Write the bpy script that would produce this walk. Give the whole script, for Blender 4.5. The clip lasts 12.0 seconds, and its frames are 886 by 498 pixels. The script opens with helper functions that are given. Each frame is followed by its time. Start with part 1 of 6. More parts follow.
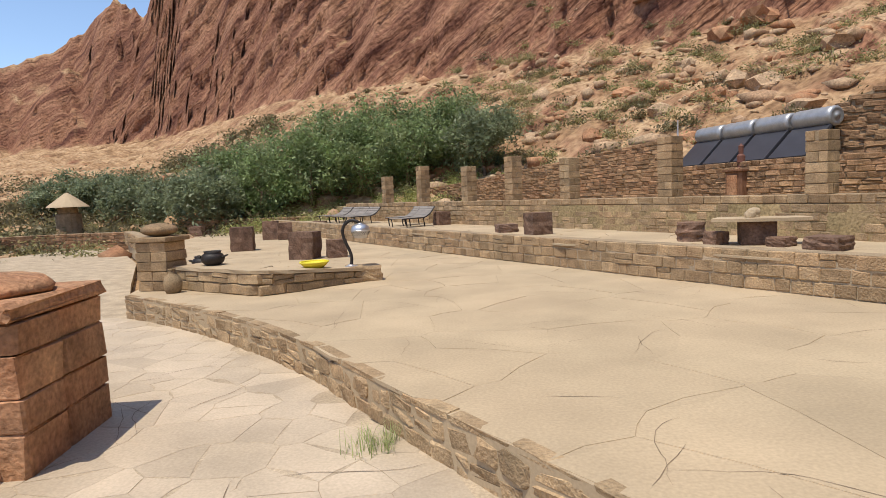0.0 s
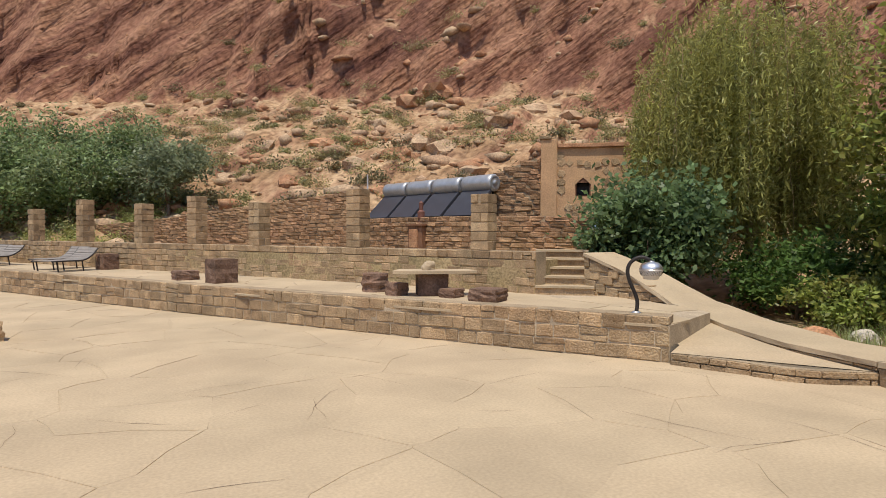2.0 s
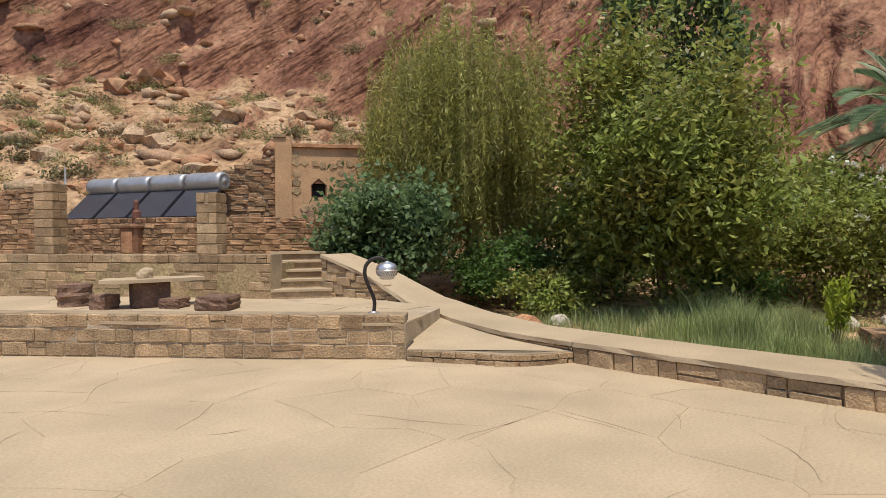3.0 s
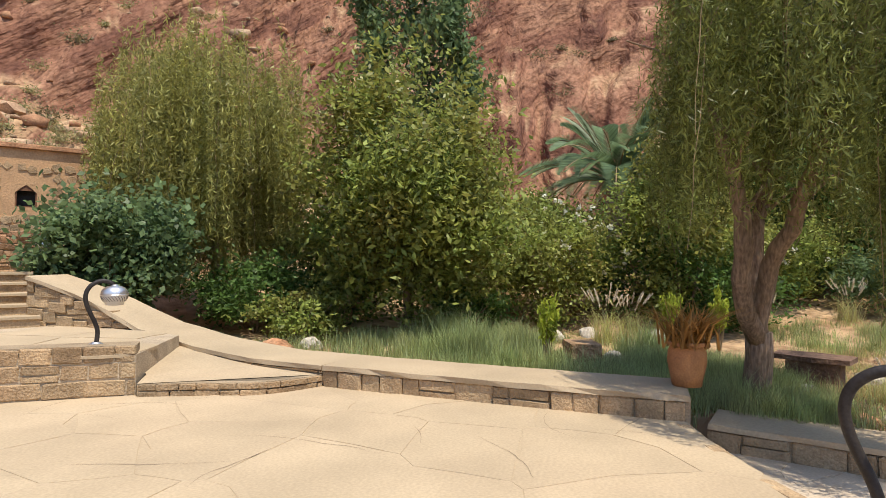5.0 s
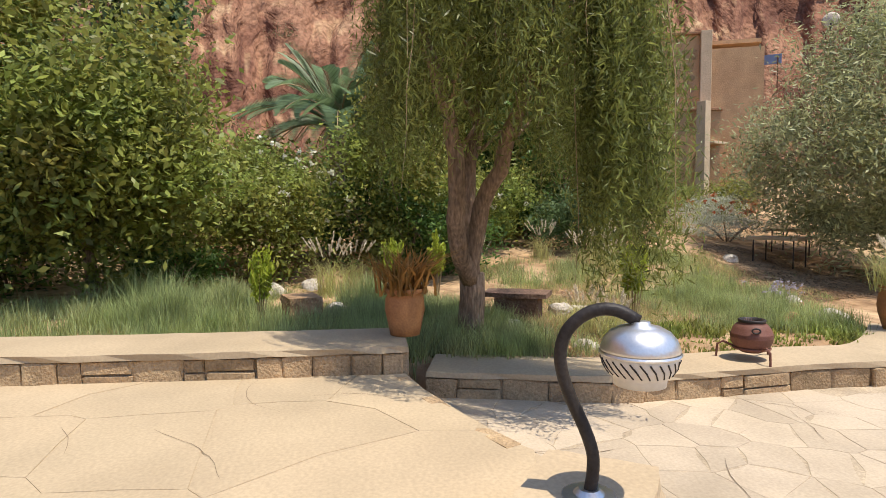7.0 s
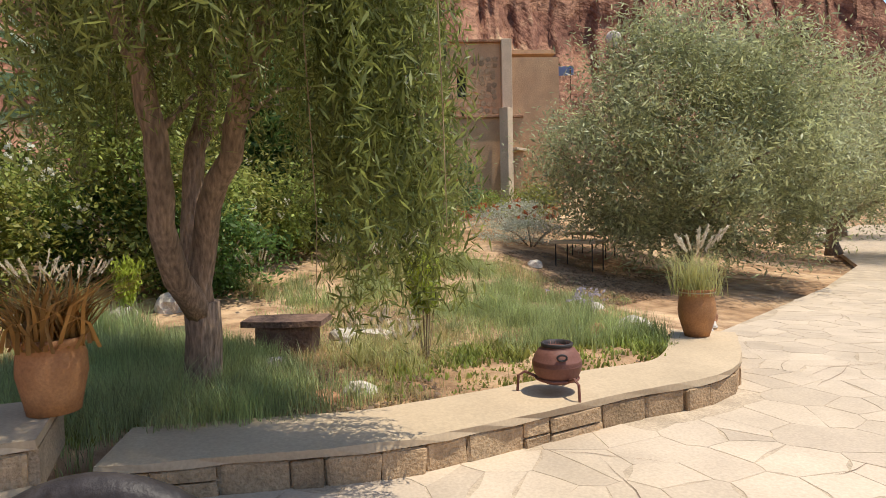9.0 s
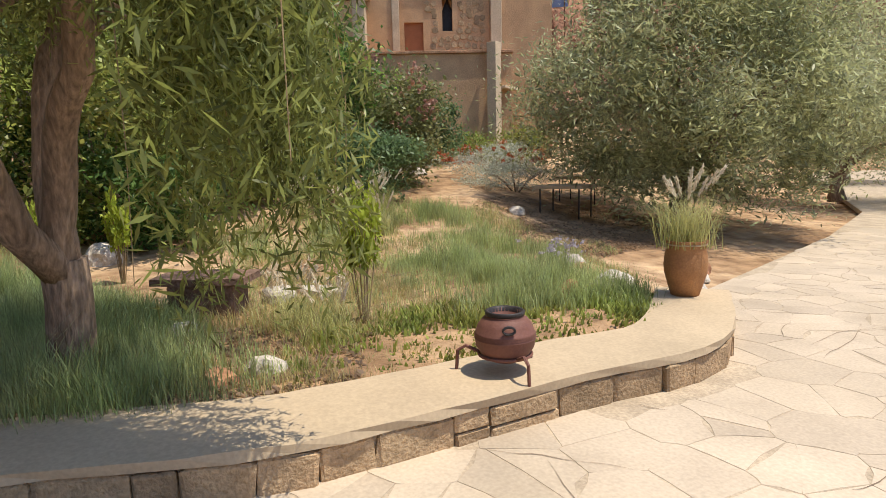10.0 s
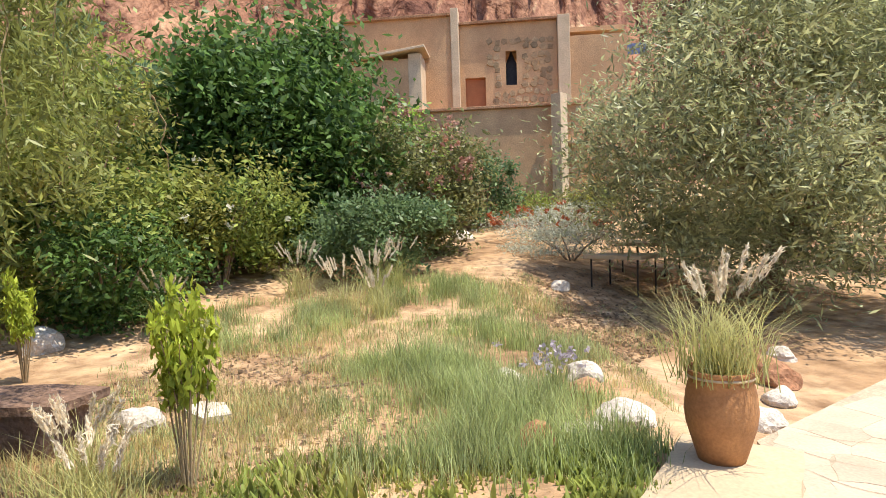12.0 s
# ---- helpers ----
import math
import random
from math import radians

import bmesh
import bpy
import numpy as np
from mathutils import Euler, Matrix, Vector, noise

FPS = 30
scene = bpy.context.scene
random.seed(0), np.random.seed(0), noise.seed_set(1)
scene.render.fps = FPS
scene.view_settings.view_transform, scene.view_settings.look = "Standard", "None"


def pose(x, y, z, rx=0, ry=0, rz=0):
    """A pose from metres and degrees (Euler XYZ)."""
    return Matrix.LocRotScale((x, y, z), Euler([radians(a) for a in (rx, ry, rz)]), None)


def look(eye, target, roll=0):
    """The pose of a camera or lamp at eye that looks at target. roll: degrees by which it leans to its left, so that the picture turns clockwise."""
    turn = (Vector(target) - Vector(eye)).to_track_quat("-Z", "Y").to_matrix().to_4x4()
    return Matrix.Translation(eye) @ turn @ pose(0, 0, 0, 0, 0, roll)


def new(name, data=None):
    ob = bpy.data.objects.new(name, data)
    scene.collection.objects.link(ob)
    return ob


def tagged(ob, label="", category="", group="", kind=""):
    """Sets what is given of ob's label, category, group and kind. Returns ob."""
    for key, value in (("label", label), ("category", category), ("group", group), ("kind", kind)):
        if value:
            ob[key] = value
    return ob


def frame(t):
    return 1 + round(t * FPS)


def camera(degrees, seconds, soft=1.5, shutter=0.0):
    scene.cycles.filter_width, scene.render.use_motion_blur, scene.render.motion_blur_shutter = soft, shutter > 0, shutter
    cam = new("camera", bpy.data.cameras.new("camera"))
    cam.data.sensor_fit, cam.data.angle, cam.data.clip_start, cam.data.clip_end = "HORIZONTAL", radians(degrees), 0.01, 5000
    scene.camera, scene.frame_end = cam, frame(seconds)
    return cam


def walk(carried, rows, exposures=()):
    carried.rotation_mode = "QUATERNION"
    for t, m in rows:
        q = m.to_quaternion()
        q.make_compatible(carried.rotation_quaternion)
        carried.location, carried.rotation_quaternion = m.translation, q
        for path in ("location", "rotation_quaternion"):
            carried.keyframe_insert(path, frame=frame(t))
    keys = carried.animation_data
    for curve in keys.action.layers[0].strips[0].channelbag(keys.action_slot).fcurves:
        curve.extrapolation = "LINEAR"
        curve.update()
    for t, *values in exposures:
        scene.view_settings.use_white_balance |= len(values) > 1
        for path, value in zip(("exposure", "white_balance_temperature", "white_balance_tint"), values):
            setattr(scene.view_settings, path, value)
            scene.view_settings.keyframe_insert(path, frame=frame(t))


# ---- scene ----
# camera and walk
def row(t, x, y, z, yaw, pitch, roll):
    return (t, pose(x, y, z, 90 + pitch, 0, -yaw) @ pose(0, 0, 0, 0, 0, -roll))


PATH = [
    (0.0, 0.000, 0.000, 1.307, 0.00, -5.20, 2.34),
    (0.5, 0.037, 0.040, 1.295, 5.55, -6.94, -0.01),
    (1.0, 0.046, 0.086, 1.310, 13.95, -4.00, 0.03),
    (1.5, 0.122, 0.221, 1.290, 17.68, -6.34, -1.41),
    (2.0, 0.294, 0.387, 1.339, 28.16, -1.37, -0.37),
    (2.5, 0.399, 0.477, 1.353, 42.26, -1.78, -1.12),
    (3.0, 0.436, 0.551, 1.340, 52.78, -1.20, 0.22),
    (3.2, 0.483, 0.570, 1.344, 56.71, -1.09, 0.42),
    (4.8, 0.410, 0.515, 1.381, 73.54, 0.51, -0.11),
    (5.0, 0.408, 0.519, 1.377, 75.93, 0.83, -0.77),
    (5.5, 0.437, 0.523, 1.379, 81.14, 0.81, -2.17),
    (6.0, 0.526, 0.411, 1.384, 85.88, -2.12, -0.85),
    (6.5, 0.903, 0.405, 1.337, 96.37, -1.81, -0.79),
    (6.8, 1.044, 0.405, 1.334, 100.25, -4.03, -0.09),
    (7.0, 1.202, 0.339, 1.305, 100.99, -3.65, 0.35),
    (7.5, 1.531, 0.201, 1.312, 106.19, -3.64, 0.45),
    (7.7, 1.689, 0.106, 1.277, 108.64, -2.81, 0.90),
    (9.3, 2.744, -1.006, 1.191, 120.41, -4.94, 1.46),
    (9.5, 2.897, -1.209, 1.144, 121.64, -6.80, 1.94),
    (10.0, 3.163, -1.589, 1.150, 117.70, -7.98, 1.39),
    (10.5, 3.482, -2.031, 1.196, 109.56, -8.64, 1.52),
    (11.0, 3.706, -2.542, 1.213, 105.19, -7.53, -1.53),
    (11.5, 3.995, -3.117, 1.183, 103.72, -2.98, 2.01),
    (12.0, 4.281, -3.635, 1.257, 108.04, -2.23, 1.84),
]
cam = camera(72.64, 12.0, 0.6)
walk(cam, [row(*r) for r in PATH], [(0.0, 0.28), (3.0, 0.27), (5.0, 0.62), (7.0, 0.66), (9.5, 0.61), (10.5, 0.7), (12.0, 1.15)])

# daylight: high noon sun, clear sky
SUN_AZ, SUN_EL = math.atan2(-0.64, -0.77), radians(70)
world = bpy.data.worlds.new("sky")
scene.world = world
world.use_nodes = True
sky = world.node_tree.nodes.new("ShaderNodeTexSky")
sky.sky_type, sky.sun_disc = "NISHITA", False
sky.sun_elevation, sky.sun_rotation, sky.altitude, sky.dust_density = SUN_EL, SUN_AZ, 1500, 1.5
world.node_tree.links.new(sky.outputs[0], world.node_tree.nodes["Background"].inputs[0])
world.node_tree.nodes["Background"].inputs[1].default_value = 0.17
sun_data = bpy.data.lights.new("sun", "SUN")
sun_data.energy, sun_data.angle, sun_data.color = 3.55, radians(0.53), (1.0, 0.92, 0.79)
sun = new("sun", sun_data)
SUN_DIR = Vector((math.sin(SUN_AZ) * math.cos(SUN_EL), math.cos(SUN_AZ) * math.cos(SUN_EL), math.sin(SUN_EL)))
sun.matrix_world = look(SUN_DIR * 50, (0, 0, 0))

RNG = np.random.default_rng(7)


# ---- materials ----
def material(name, base, rough=0.85, scale=3.0, vary=0.25, fine=40.0, fine_vary=0.15, bump=0.3, tint=None, tint_scale=0.6, metal=0.0, rand=0.0,
             stretch=(1, 1, 1), translucent=0.0, dist=0.02):
    """A procedural surface: base colour broken up at two scales, relief from the fine one, each piece shifted by its random number."""
    m = bpy.data.materials.new(name)
    m.use_nodes = True
    nt = m.node_tree
    n, l = nt.nodes, nt.links
    b = n["Principled BSDF"]
    b.inputs["Roughness"].default_value, b.inputs["Metallic"].default_value = rough, metal
    b.inputs["Specular IOR Level"].default_value = 0.25 if not metal else 0.5
    co = n.new("ShaderNodeTexCoord")
    geo = n.new("ShaderNodeNewGeometry")
    mp = n.new("ShaderNodeMapping")
    mp.inputs["Scale"].default_value = stretch
    l.new(geo.outputs["Position"], mp.inputs["Vector"])
    big = n.new("ShaderNodeTexNoise")
    big.inputs["Scale"].default_value, big.inputs["Detail"].default_value = scale, 6
    small = n.new("ShaderNodeTexNoise")
    small.inputs["Scale"].default_value, small.inputs["Detail"].default_value = fine, 5
    l.new(mp.outputs[0], big.inputs["Vector"])
    l.new(mp.outputs[0], small.inputs["Vector"])

    def band(src, lo, hi):
        r = n.new("ShaderNodeMapRange")
        r.inputs[1].default_value, r.inputs[2].default_value = 0.3, 0.7
        r.inputs[3].default_value, r.inputs[4].default_value = lo, hi
        l.new(src, r.inputs[0])
        return r.outputs[0]

    def times(a, bb):
        x = n.new("ShaderNodeMath")
        x.operation = "MULTIPLY"
        l.new(a, x.inputs[0])
        l.new(bb, x.inputs[1])
        return x.outputs[0]

    f = times(band(big.outputs[0], 1 - vary, 1 + vary), band(small.outputs[0], 1 - fine_vary, 1 + fine_vary))
    if rand:
        info = n.new("ShaderNodeObjectInfo")
        isl = n.new("ShaderNodeNewGeometry")
        add = n.new("ShaderNodeMath")
        add.operation = "ADD"
        l.new(info.outputs["Random"], add.inputs[0])
        l.new(isl.outputs["Random Per Island"], add.inputs[1])
        fr = n.new("ShaderNodeMath")
        fr.operation = "FRACT"
        l.new(add.outputs[0], fr.inputs[0])
        r = n.new("ShaderNodeMapRange")
        r.inputs[3].default_value, r.inputs[4].default_value = 1 - rand, 1 + rand
        l.new(fr.outputs[0], r.inputs[0])
        f = times(f, r.outputs[0])
    col = n.new("ShaderNodeMix")
    col.data_type = "RGBA"
    col.inputs["A"].default_value = (*base, 1)
    col.inputs["B"].default_value = (*(tint or base), 1)
    tn = n.new("ShaderNodeTexNoise")
    tn.inputs["Scale"].default_value, tn.inputs["Detail"].default_value = tint_scale, 4
    l.new(mp.outputs[0], tn.inputs["Vector"])
    l.new(band(tn.outputs[0], 0, 1), col.inputs["Factor"])
    mul = n.new("ShaderNodeMix")
    mul.data_type, mul.blend_type = "RGBA", "MULTIPLY"
    mul.inputs["Factor"].default_value = 1
    l.new(col.outputs["Result"], mul.inputs["A"])
    cmb = n.new("ShaderNodeCombineColor")
    for i in range(3):
        l.new(f, cmb.inputs[i])
    l.new(cmb.outputs[0], mul.inputs["B"])
    l.new(mul.outputs["Result"], b.inputs["Base Color"])
    if bump:
        bp = n.new("ShaderNodeBump")
        bp.inputs["Strength"].default_value, bp.inputs["Distance"].default_value = bump, dist
        l.new(small.outputs[0], bp.inputs["Height"])
        l.new(bp.outputs[0], b.inputs["Normal"])
    if translucent:
        tr = n.new("ShaderNodeBsdfTranslucent")
        l.new(mul.outputs["Result"], tr.inputs[0])
        mx = n.new("ShaderNodeMixShader")
        mx.inputs[0].default_value = translucent
        l.new(b.outputs[0], mx.inputs[1])
        l.new(tr.outputs[0], mx.inputs[2])
        l.new(mx.outputs[0], n["Material Output"].inputs["Surface"])
    return m


M = dict(
    slab=material("pale_flagstone", (0.42, 0.328, 0.212), 0.8, 1.1, 0.12, 45, 0.10, 0.08, (0.455, 0.346, 0.222), 0.4, rand=0.035, dist=0.008),
    paving=material("crazy_paving", (0.445, 0.355, 0.25), 0.8, 1.5, 0.13, 45, 0.1, 0.14, (0.485, 0.39, 0.285), 0.8, rand=0.10, dist=0.008),
    joint=material("mortar_joint", (0.41, 0.325, 0.225), 0.95, 3, 0.2, 50, 0.2, 0.4),
    mortar=material("wall_mortar", (0.33, 0.25, 0.16), 0.95, 3, 0.25, 60, 0.25, 0.6),
    stone=material("tan_wall_stone", (0.38, 0.277, 0.162), 0.9, 5, 0.25, 45, 0.22, 0.9, (0.34, 0.225, 0.125), 1.2, rand=0.24),
    brown=material("brown_wall_stone", (0.325, 0.207, 0.112), 0.9, 4, 0.3, 35, 0.3, 0.9, (0.30, 0.17, 0.095), 1.0, rand=0.3),
    redstone=material("red_sandstone", (0.345, 0.165, 0.085), 0.9, 3, 0.3, 25, 0.3, 0.9, (0.40, 0.235, 0.13), 2.0, rand=0.15),
    dark=material("dark_brown_rock", (0.15, 0.095, 0.068), 0.9, 5, 0.35, 30, 0.3, 0.9, (0.20, 0.12, 0.08), 2.0, rand=0.2),
    soil=material("dry_soil", (0.38, 0.27, 0.15), 1.0, 1.2, 0.25, 25, 0.35, 0.6, (0.30, 0.24, 0.12), 0.5),
    terracotta=material("terracotta", (0.36, 0.165, 0.072), 0.75, 6, 0.2, 60, 0.15, 0.2, (0.38, 0.19, 0.075), 3.0),
    clay=material("dark_brown_clay", (0.165, 0.072, 0.052), 0.6, 6, 0.12, 60, 0.1, 0.12),
    black=material("black_iron", (0.03, 0.025, 0.023), 0.5, 8, 0.3, 60, 0.3, 0.2),
    alu=material("brushed_aluminium", (0.70, 0.68, 0.66), 0.35, 8, 0.06, 90, 0.05, 0.05, metal=0.9),
    bark=material("bark", (0.26, 0.18, 0.12), 0.95, 5, 0.3, 40, 0.4, 1.0, stretch=(1, 1, 0.25)),
    white=material("white_limestone", (0.52, 0.455, 0.375), 0.9, 5, 0.2, 40, 0.2, 0.7),
    plaster=material("earth_plaster", (0.47, 0.28, 0.15), 0.95, 2, 0.15, 30, 0.15, 0.5, (0.52, 0.33, 0.18), 0.7),
    wood=material("brown_wood", (0.20, 0.10, 0.055), 0.7, 4, 0.2, 40, 0.25, 0.3, stretch=(1, 1, 0.2)),
)


def leaf_material(name, base, tint, rand=0.35, stretch=(1, 1, 1), vary=0.25):
    return material(name, base, 0.42, 1.6, vary, 6, 0.1, 0, tint, 0.9, rand=rand, translucent=0.45, stretch=stretch)


L_PEPPER = leaf_material("pepper_leaf", (0.24, 0.262, 0.073), (0.165, 0.19, 0.05), 0.45, (2, 2, 0.3), 0.4)
L_PEPPER_PALE = leaf_material("pale_pepper_leaf", (0.38, 0.36, 0.11), (0.27, 0.27, 0.08), 0.45, (2, 2, 0.3), 0.35)
L_CITRUS = leaf_material("citrus_leaf", (0.27, 0.35, 0.08), (0.25, 0.22, 0.055), 0.45)
L_FIG = leaf_material("fig_leaf", (0.17, 0.24, 0.10), (0.11, 0.17, 0.07))
L_DARK = leaf_material("dark_leaf", (0.12, 0.20, 0.05), (0.075, 0.14, 0.032), 0.5)
L_OLIVE = leaf_material("olive_leaf", (0.44, 0.46, 0.26), (0.30, 0.31, 0.14), 0.5)
L_POPLAR = leaf_material("orchard_leaf", (0.20, 0.28, 0.10), (0.26, 0.30, 0.15))
L_GRASS = leaf_material("grass_blade", (0.33, 0.39, 0.14), (0.40, 0.43, 0.20), 0.4)
L_TALL = leaf_material("bluish_grass_blade", (0.30, 0.37, 0.15), (0.37, 0.41, 0.18), 0.35)
L_STRAW = leaf_material("straw_grass", (0.550, 0.440, 0.220), (0.440, 0.374, 0.154), 0.3)
L_SCRUB = leaf_material("dry_scrub", (0.350, 0.280, 0.140), (0.280, 0.298, 0.123), 0.4)
L_LIME = leaf_material("lime_sapling_leaf", (0.44, 0.49, 0.065), (0.34, 0.42, 0.055), 0.3)
L_PALM = leaf_material("palm_leaf", (0.210, 0.298, 0.158), (0.158, 0.228, 0.105), 0.3)
L_RUST = leaf_material("rust_flower", (0.462, 0.110, 0.044), (0.396, 0.154, 0.066), 0.3)
L_BLOOM = leaf_material("white_bloom", (0.800, 0.792, 0.682), (0.770, 0.726, 0.550), 0.1)


# ---- mesh helpers ----
def mesh_from(name, verts, faces, mat, smooth=False):
    """A mesh from arrays: verts (n, 3); faces an (m, k) array or a list."""
    me = bpy.data.meshes.new(name)
    verts = np.asarray(verts, dtype=np.float32)
    if isinstance(faces, np.ndarray):
        k = faces.shape[1]
        me.vertices.add(len(verts))
        me.vertices.foreach_set("co", verts.ravel())
        me.loops.add(faces.size)
        me.loops.foreach_set("vertex_index", faces.astype(np.int32).ravel())
        me.polygons.add(len(faces))
        me.polygons.foreach_set("loop_start", np.arange(0, faces.size, k, dtype=np.int32))
        me.update(calc_edges=True)
    else:
        me.from_pydata([tuple(v) for v in verts.tolist()], [], faces)
        me.update()
    me.materials.append(mat)
    if smooth:
        me.polygons.foreach_set("use_smooth", np.ones(len(me.polygons), dtype=bool))
    return me


def from_bm(name, bm, mat, smooth=False):
    me = bpy.data.meshes.new(name)
    bm.normal_update()
    bm.to_mesh(me)
    bm.free()
    me.materials.append(mat)
    if smooth:
        me.polygons.foreach_set("use_smooth", np.ones(len(me.polygons), dtype=bool))
    return me


def part(name, data, mat, parent, label="", smooth=False):
    """Links a bmesh or mesh as one object under a thing or a part."""
    if isinstance(data, bmesh.types.BMesh):
        data = from_bm(name, data, mat, smooth)
    ob = new(name, data)
    ob.parent = parent
    if label:
        ob["label"] = label
    return ob


def thing(name, label, category, m=None, group="", kind=""):
    ob = new(name)
    ob.empty_display_size = 0.1
    if m is not None:
        ob.matrix_world = m
    return tagged(ob, label, category, group, kind)


def bm_box(x0, y0, z0, x1, y1, z1, bevel=0.0, bm=None):
    bm = bm or bmesh.new()
    r = bmesh.ops.create_cube(bm, size=1.0, matrix=Matrix.Translation(((x0 + x1) / 2, (y0 + y1) / 2, (z0 + z1) / 2)) @ Matrix.Diagonal((x1 - x0, y1 - y0, z1 - z0, 1)))
    if bevel:
        es = list({e for v in r["verts"] for e in v.link_edges})
        bmesh.ops.bevel(bm, geom=es, offset=bevel, segments=2, affect="EDGES", profile=0.6)
    return bm


def bm_lathe(profile, seg=24):
    """A turned body from (radius, height) pairs, bottom to top."""
    bm = bmesh.new()
    rings = []
    for r, z in profile:
        rings.append([bm.verts.new((r * math.cos(2 * math.pi * i / seg), r * math.sin(2 * math.pi * i / seg), z)) for i in range(seg)] if r > 1e-4 else [bm.verts.new((0, 0, z))])
    for a, b in zip(rings, rings[1:]):
        for i in range(seg):
            j = (i + 1) % seg
            q = [a[i % len(a)], a[j % len(a)], b[j % len(b)], b[i % len(b)]]
            q = [v for k, v in enumerate(q) if v not in q[:k]]
            if len(q) > 2:
                bm.faces.new(q)
    return bm


def bm_tube(points, radii, seg=10, bm=None):
    """A tube along points with a radius at each."""
    bm = bm or bmesh.new()
    pts = [Vector(p) for p in points]
    rings = []
    for i, p in enumerate(pts):
        d = (pts[min(i + 1, len(pts) - 1)] - pts[max(i - 1, 0)]).normalized()
        a = d.orthogonal().normalized() if not rings else (last - d * last.dot(d)).normalized()
        last = a
        b = d.cross(a)
        r = radii[i] if hasattr(radii, "__len__") else radii
        rings.append([bm.verts.new(p + (a * math.cos(2 * math.pi * k / seg) + b * math.sin(2 * math.pi * k / seg)) * r) for k in range(seg)])
    for a, b in zip(rings, rings[1:]):
        for k in range(seg):
            bm.faces.new((a[k], a[(k + 1) % seg], b[(k + 1) % seg], b[k]))
    bm.faces.new(rings[0][::-1])
    bm.faces.new(rings[-1])
    return bm


def bm_prism(poly, z0, z1, bm=None):
    bm = bm or bmesh.new()
    lo = [bm.verts.new((x, y, z0)) for x, y in poly]
    hi = [bm.verts.new((x, y, z1)) for x, y in poly]
    n = len(poly)
    bm.faces.new(lo[::-1])
    bm.faces.new(hi)
    for i in range(n):
        bm.faces.new((lo[i], lo[(i + 1) % n], hi[(i + 1) % n], hi[i]))
    bmesh.ops.recalc_face_normals(bm, faces=bm.faces)
    return bm


# smooth value noise on arrays
LAT = RNG.random((64, 64, 64)).astype(np.float32)


def vnoise(x, y, z):
    xi, yi, zi = np.floor(x).astype(int), np.floor(y).astype(int), np.floor(z).astype(int)
    fx, fy, fz = x - xi, y - yi, z - zi
    fx, fy, fz = (q * q * (3 - 2 * q) for q in (fx, fy, fz))
    out = 0
    for a in (0, 1):
        for b in (0, 1):
            for c in (0, 1):
                out = out + LAT[(xi + a) % 64, (yi + b) % 64, (zi + c) % 64] * (fx if a else 1 - fx) * (fy if b else 1 - fy) * (fz if c else 1 - fz)
    return out


def fbm(x, y, z, octaves=5):
    s, a, out = 1.0, 0.5, 0
    for k in range(octaves):
        out = out + a * vnoise(x * s + 7.3 * k, y * s + 3.1 * k, z * s + 1.7 * k)
        s, a = s * 2.03, a * 0.5
    return out


def smooth_line(pts, step=0.2):
    """Points at even steps along a smooth curve through pts."""
    p = np.array(pts, float)
    if len(p) > 2:
        out = []
        q = np.vstack([2 * p[0] - p[1], p, 2 * p[-1] - p[-2]])
        for i in range(1, len(q) - 2):
            for u in np.linspace(0, 1, 12, endpoint=False):
                a, b, c, d = q[i - 1], q[i], q[i + 1], q[i + 2]
                out.append(0.5 * (2 * b + (c - a) * u + (2 * a - 5 * b + 4 * c - d) * u * u + (3 * b - a - 3 * c + d) * u ** 3))
        p = np.array(out + [p[-1]])
    s = np.concatenate([[0], np.cumsum(np.linalg.norm(np.diff(p, axis=0), axis=1))])
    n = max(2, int(round(s[-1] / step)) + 1)
    g = np.linspace(0, s[-1], n)
    return np.stack([np.interp(g, s, p[:, k]) for k in range(p.shape[1])], 1)


def along(line, s):
    """The place and direction at the length s along a polyline."""
    d = np.linalg.norm(np.diff(line, axis=0), axis=1)
    c = np.concatenate([[0], np.cumsum(d)])
    i = int(np.clip(np.searchsorted(c, s) - 1, 0, len(d) - 1))
    u = (s - c[i]) / d[i]
    return line[i] + (line[i + 1] - line[i]) * u, (line[i + 1] - line[i]) / d[i], c[-1]


def stone_mesh(name, mat, seed, rough=0.05, chamfer=0.16):
    """A rough-hewn block one unit wide, deep and high, with broken edges."""
    rnd = random.Random(seed)
    bm = bmesh.new()
    bmesh.ops.create_cube(bm, size=1.0)
    bmesh.ops.bevel(bm, geom=list(bm.edges), offset=chamfer * 0.5, segments=1, affect="EDGES")
    for v in bm.verts:
        v.co += Vector((rnd.uniform(-rough, rough), rnd.uniform(-rough, rough) * 1.3, rnd.uniform(-rough, rough)))
    return from_bm(name, bm, mat)


STONES = {k: [stone_mesh("stone", M[k], 10 * i + 3, r, c) for i in range(10)]
          for k, r, c in (("stone", 0.038, 0.13), ("brown", 0.08, 0.2), ("redstone", 0.07, 0.2), ("dark", 0.06, 0.15))}

STONES["redblock"] = [stone_mesh("stone", M["redstone"], 950 + i, 0.022, 0.07) for i in range(8)]
STONES["rubble"] = [stone_mesh("stone", M["stone"], 970 + i, 0.085, 0.26) for i in range(12)]
STONES["flat"] = [stone_mesh("stone", M["stone"], 900 + i, 0.018, 0.09) for i in range(8)]


